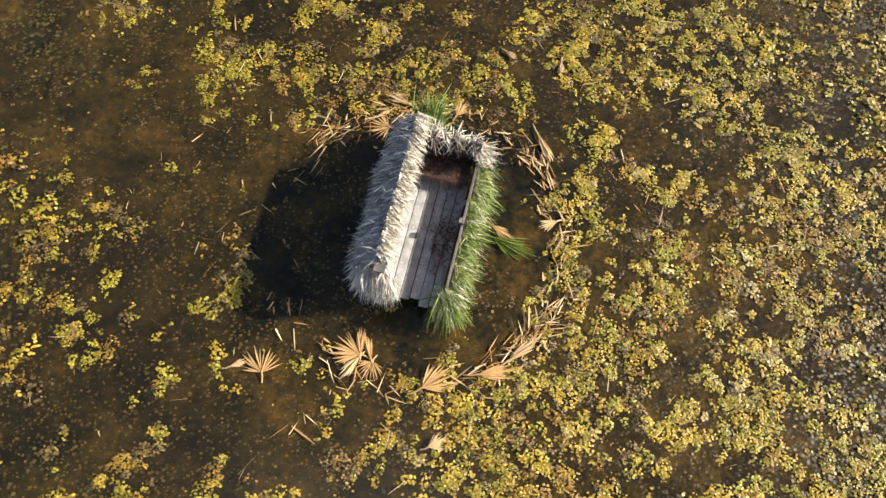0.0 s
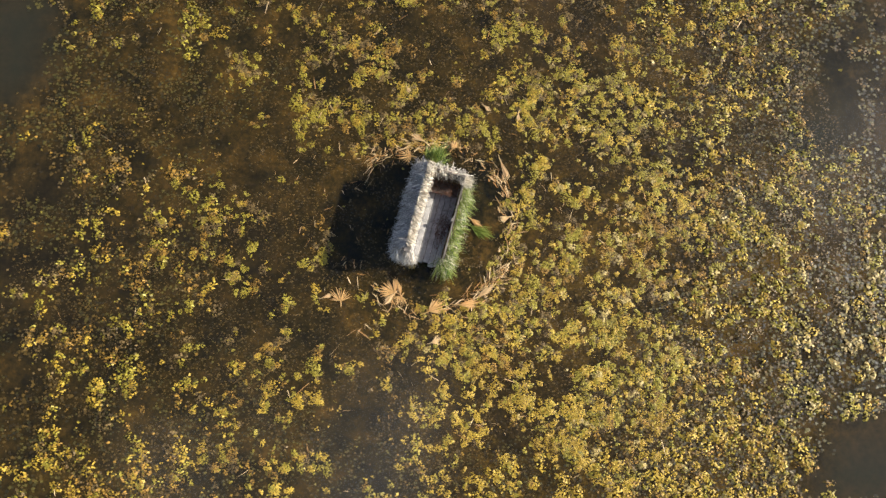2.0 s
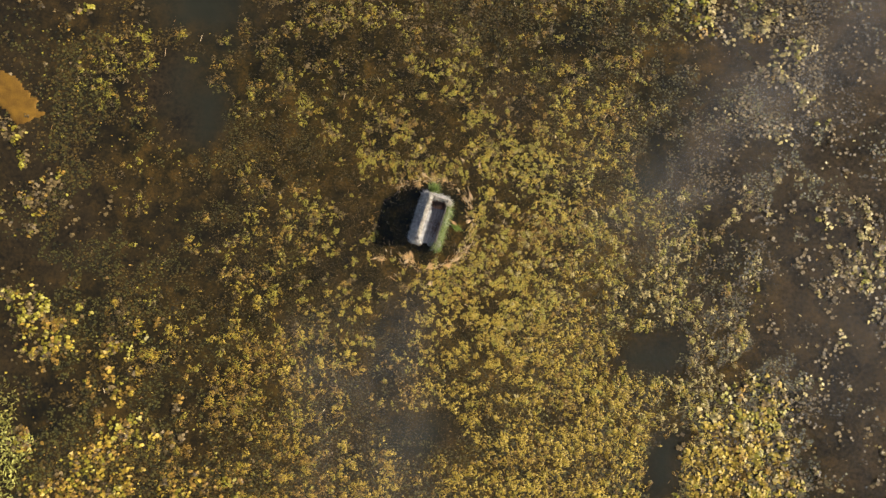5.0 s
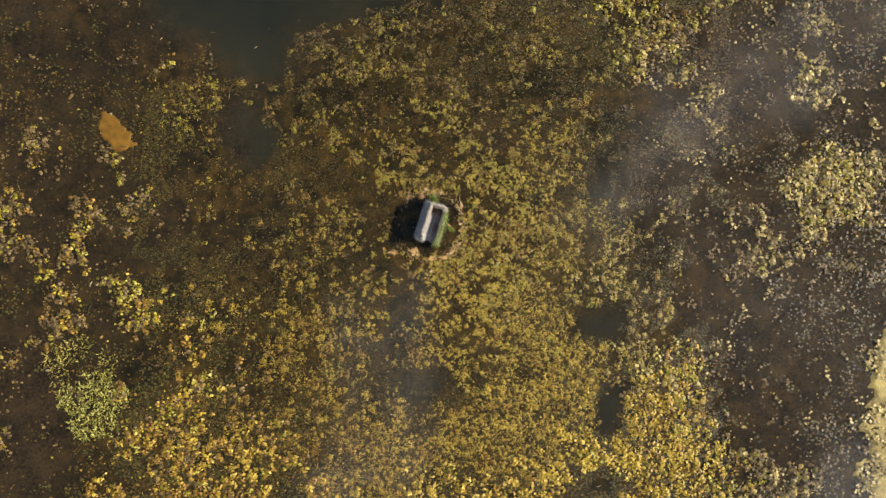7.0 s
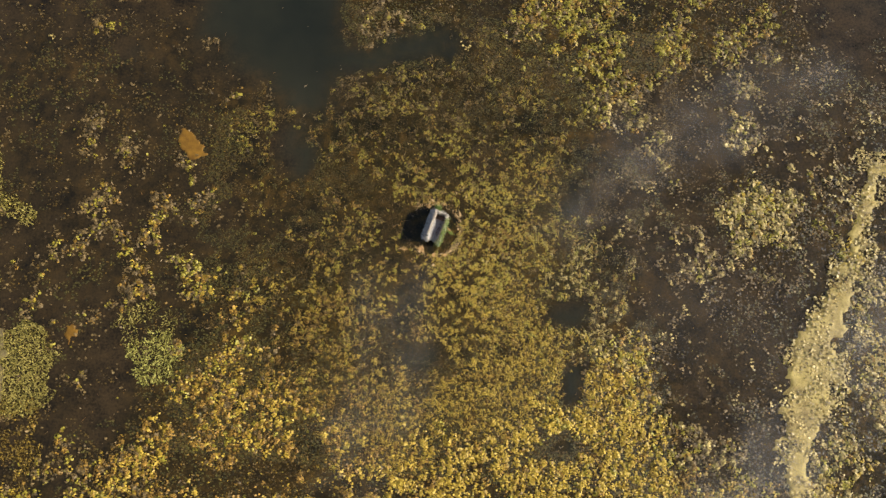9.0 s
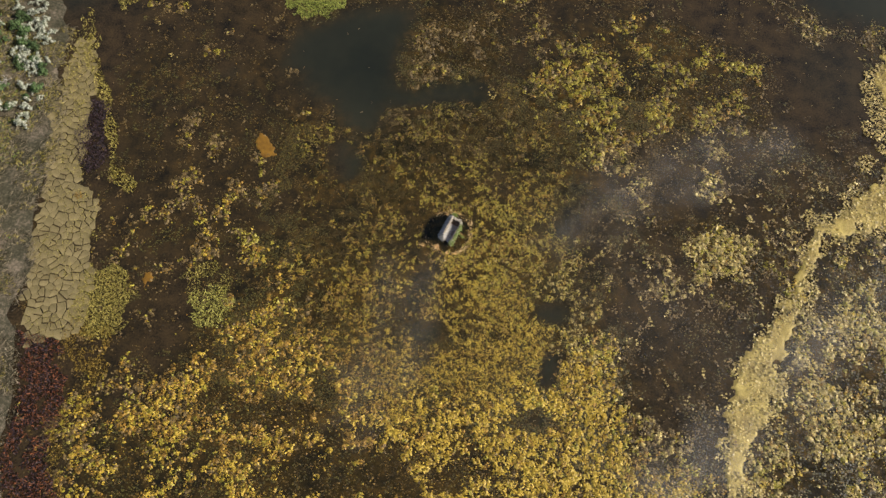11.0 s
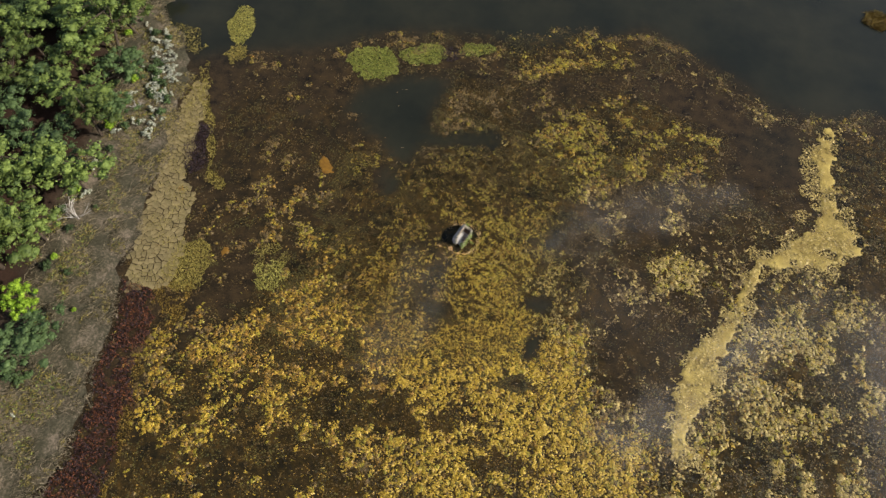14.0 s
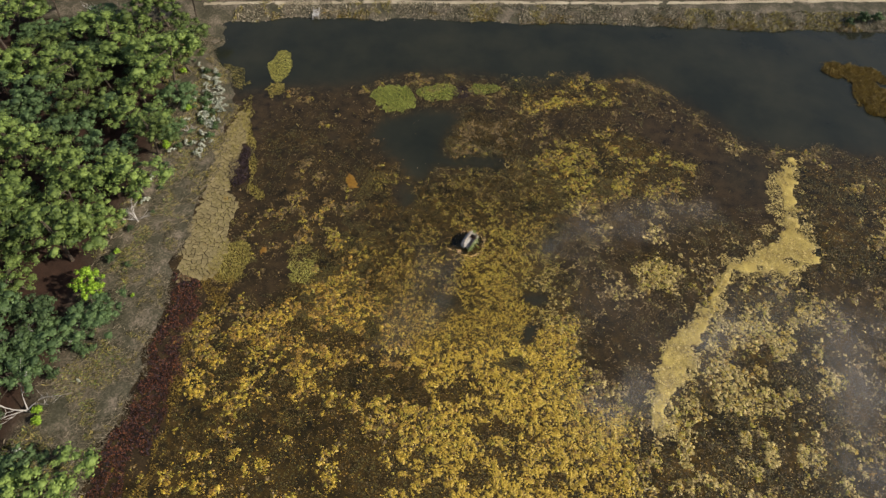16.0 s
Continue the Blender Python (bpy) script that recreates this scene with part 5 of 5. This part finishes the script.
def build_dead_tree(x, y, z, seed, tall, label, tip=0.0, group=""):
    g = random.Random(seed)
    pieces = []

    def limb(p, d, length, r, depth):
        pts, way = [p], Vector(d).normalized()
        for _ in range(4):
            way = (way + Vector((g.uniform(-0.28, 0.28), g.uniform(-0.28, 0.28), g.uniform(-0.12, 0.25)))).normalized()
            pts.append(pts[-1] + way * length / 4)
        pieces.append(tube(pts, [r, r * 0.8, r * 0.62, r * 0.45, r * 0.22], 5))
        if depth:
            for k in range(4 if depth == 2 else 3):
                i = g.choice((1, 2, 3, 4))
                out = (way + Vector((g.uniform(-1, 1), g.uniform(-1, 1), g.uniform(-0.2, 0.5)))).normalized()
                limb(pts[i], out, length * g.uniform(0.45, 0.7), r * 0.5, depth - 1)

    limb(Vector((0, 0, -0.2)), (tip, 0.3 * tip, 1), tall * 0.6, 0.11, 2)
    for k in range(3):
        a = k * 2.1 + g.random()
        limb(Vector((0, 0, tall * 0.1)), (math.cos(a), math.sin(a), 0.5), tall * 0.5, 0.075, 2)
    v, f = merge(pieces)
    ob = tagged(new("dead_tree", mesh_of("dead_tree", v, f, M["dead_wood"], True)), label, "dead tree", group)
    ob.matrix_basis = pose(x, y, z)


def ground_at(x, y):
    return max(0.0, float(height(np.array([x]), np.array([y]))[0]))


def build_wood():
    g = random.Random(5)
    kinds = [build_tree("pine_tree", "green pine with a billowing rounded crown", 41, 3.3, 7.0, 66, 34, 0.19, "needle"),
             build_tree("pine_tree", "green pine with a billowing rounded crown", 42, 2.8, 5.9, 58, 34, 0.19, "needle"),
             build_tree("oak_tree", "dark green oak with a dense crown", 43, 3.3, 5.2, 72, 34, 0.19, "leaf_dark"),
             build_tree("oak_tree", "dark green oak with a dense crown", 44, 2.7, 4.4, 58, 34, 0.19, "leaf_dark"),
             build_tree("pine_tree", "tall green pine over the wood's edge", 45, 3.7, 8.4, 76, 34, 0.19, "needle")]
    used, spots = set(), [(-67.8, 33.1), (-64.2, 25.5), (-71.5, 29.0), (-49.4, -9.7), (-55.7, -12.0), (-52.8, -23.1), (-59.3, -23.4), (-49.1, -33.2), (-53.4, -1.0), (-60.4, 14.2), (-61.4, 7.5), (-50.2, -17.9), (-38.0, -49.0), (-32.8, -49.8)]
    tries = 0
    while len(spots) < 205 and tries < 9000:
        tries += 1
        px, py = g.uniform(-118, -42), g.uniform(-66, 52)
        west, north = (float(k[0]) for k in land(np.array([px]), np.array([py])))
        edge = 7.0 - 1.6 * math.exp(-((py - 10) / 12) ** 2) + 1.4 * math.sin(py / 4.1) + 1.2 * math.sin(py / 9.7 + 1) + 4.5 * math.exp(-((py + 38) / 8) ** 2)
        if west < edge or -1.2 < north < 9.0 or any((px - a) ** 2 + (py - b) ** 2 < 4.5 ** 2 for a, b in spots):
            continue
        if px < -110 + (22 - py) * 0.787:   # beyond what the path overlooks
            continue
        if (px + 46.1) ** 2 + (py + 26.4) ** 2 < 34 or any((px - a) ** 2 + (py - b) ** 2 < 12 for a, b in ((-48.4, -13.8), (-42.8, -43.3))):
            continue
        if (px + 64.4) ** 2 + (py - 7.0) ** 2 < 9 or (px + 61) ** 2 + (py + 13) ** 2 < 9:   # two clearings with bare litter
            continue
        spots.append((px, py))
    for i, (px, py) in enumerate(spots):
        k = int(float(patches(np.array([px]), np.array([py]), 9, 12)[0]) * 2.2 + g.random() * 2.4) % 5
        s = g.uniform(0.9, 1.6)
        m = pose(px, py, ground_at(px, py), 0, 0, g.uniform(0, 360)) @ Matrix.Diagonal((s, s, s * g.uniform(0.6, 0.95), 1))
        if k in used:
            copy_thing(kinds[k], m)
        else:
            kinds[k].matrix_basis = m
            used.add(k)
    lime = build_tree("young_tree", "bright lime-green young tree at the wood's edge", 61, 2.5, 4.8, 60, 36, 0.22, "leaf_lime", group="")
    lime.matrix_basis = pose(-46.1, -26.4, ground_at(-46.1, -26.4))


def build_shrubs():
    g = random.Random(8)
    kinds = [build_tree("white_shrub", "shrub with pale white seed heads on the bank", 71, 1.0, 1.3, 22, 60, 0.13, "leaf_white", "shrub", "white shrubs on the bank"),
             build_tree("green_shrub", "low green shrub on the bank", 72, 0.95, 1.1, 14, 30, 0.19, "leaf_dark", "shrub", "green shrubs on the bank"),
             build_tree("lime_shrub", "low lime-green shrub on the bank", 73, 0.7, 0.9, 12, 30, 0.17, "leaf_lime", "shrub", "green shrubs on the bank")]
    rows = []
    for k in range(120):
        y = g.uniform(1.0, 22) if k < 80 else g.uniform(8, 17)
        shore = np.interp(y, [-6, 4.5, 13.1, 19.4, 26.6], [-43, -45.4, -48.0, -52.3, -60.0])
        rows.append((0 if g.random() < 0.85 else 1, shore - g.uniform(1.6, 5.6), y, g.uniform(0.45, 1.05)))
    for k in range(46):
        y = g.uniform(-52, 22)
        shore = np.interp(y, [-51, -40, -29, -21, -6, 4.5, 13.1, 19.4, 26.6], [-31.3, -33.5, -35.7, -38.3, -43, -45.4, -48.0, -52.3, -60.0])
        rows.append((g.choice((1, 1, 1, 2, 0)), shore - g.uniform(6.0, 10.0), y, g.uniform(0.5, 1.3)))
    rows += [(0, -49.2, -10.3, 1.2), (1, 58.2, 79.2, 2.0), (1, 60.8, 80.2, 1.7), (1, 55.6, 78.0, 1.2), (2, -41.5, -25.0, 0.5), (2, -43.0, -34.5, 0.6)]
    used = set()
    for kind, x, y, s in rows:
        m = pose(x, y, ground_at(x, y), 0, 0, g.uniform(0, 360)) @ Matrix.Diagonal((s, s, s, 1))
        if kind in used:
            copy_thing(kinds[kind], m)
        else:
            kinds[kind].matrix_basis = m
            used.add(kind)
    grey = "bare grey dead tree standing on the bank"
    build_dead_tree(-48.4, -13.8, ground_at(-48.4, -13.8), 3, 4.2, grey, group="dead trees of the shore")
    build_dead_tree(-42.8, -43.3, ground_at(-42.8, -43.3), 4, 8.0, grey, group="dead trees of the shore")
    build_dead_tree(-51.9, 5.3, ground_at(-51.9, 5.3), 5, 2.2, "bare grey fallen tree on the bank", 2.0, group="dead trees of the shore")
    build_dead_tree(-49.4, -34.6, ground_at(-49.4, -34.6), 6, 3.2, grey, group="dead trees of the shore")
    build_dead_tree(-82.0, 25.4, ground_at(-82.0, 25.4), 7, 6.5, "bare grey dead tree among green trees", group="dead trees of the shore")


def build_jetty():
    """A small grey plank landing at the foot of the dike."""
    jetty = tagged(new("jetty"), "small pale grey plank landing at the dike's foot", "jetty")
    jetty.matrix_basis = pose(-46.9, 43.6, 0, 0, 0, 20)
    for k in range(5):
        part("plank", box(bmesh.new(), (0.20, 2.4, 0.05)), M["dead_wood"], jetty, m=pose(-0.56 + k * 0.28, 0, 0.75))
    for u, v in ((-0.6, -1.1), (0.6, -1.1), (-0.6, 1.0), (0.6, 1.0)):
        part("post", box(bmesh.new(), (0.12, 0.12, 2.0)), M["dead_wood"], jetty, m=pose(u, v, 0.35))


# ---- mist ----
def build_mist():
    """Thin veils of vapour drifting low over the marsh."""
    plumes = (([(11.0, 3.0), (17.0, 8.0), (23.0, 11.5), (31.0, 16.0)], 2.6, 0.10), ([(-3.0, -7.0), (-3.2, -15.0), (-5.0, -20.0)], 1.6, 0.09),
              ([(17.0, -3.0), (22.0, -5.0), (27.0, -9.0)], 4.0, 0.03), ([(33.0, -9.0), (37.0, -2.0), (42.0, 3.0)], 3.2, 0.11),
              ([(24.0, -19.0), (28.0, -16.0)], 3.0, 0.12), ([(52.0, -2.0), (56.0, -16.0)], 6.0, 0.16))
    for k, (z, seed) in enumerate(((1.0, 3), (2.0, 14), (3.2, 25))):
        gx, gy, f = grid_sheet(-12, 66, -34, 24, 0.45)
        wx, wy = gx + 5 * (patches(gx, gy, 5, seed + 40) - 0.5), gy + 5 * (patches(gx, gy, 5, seed + 50) - 0.5)
        thick = np.zeros(len(gx))
        for line, wide, amount in plumes:
            thick = np.maximum(thick, amount * np.exp(-(off_line(wx, wy, line) / wide) ** 2))
        wisp = 0.6 * patches(wx + 0.7 * wy, (wy - 0.7 * wx) * 1.8, 6.0, seed, 5) + 0.4 * patches(wx, wy, 3.4, seed + 7, 3)
        thick = np.clip(thick * np.clip(wisp * 1.2 + 0.1, 0, 1.2), 0, 0.5)
        thick = 1 - (1 - thick) ** (1 / 3)
        rim = np.minimum.reduce([gx + 12, 66 - gx, gy + 34, 24 - gy])
        me = mesh_of("mist", np.stack([gx, gy, z + 0.6 * (patches(gx, gy, 6, seed + 2) - 0.5)], 1), f, MIST, True)
        set_attribute(me, "thick", thick * np.clip(rim / 3, 0, 1))
        tagged(new("mist", me), "thin white mist drifting over the marsh", "mist", kind="stuff")


build_blind()
build_litter()
build_wood()
build_shrubs()
build_jetty()
build_mist()
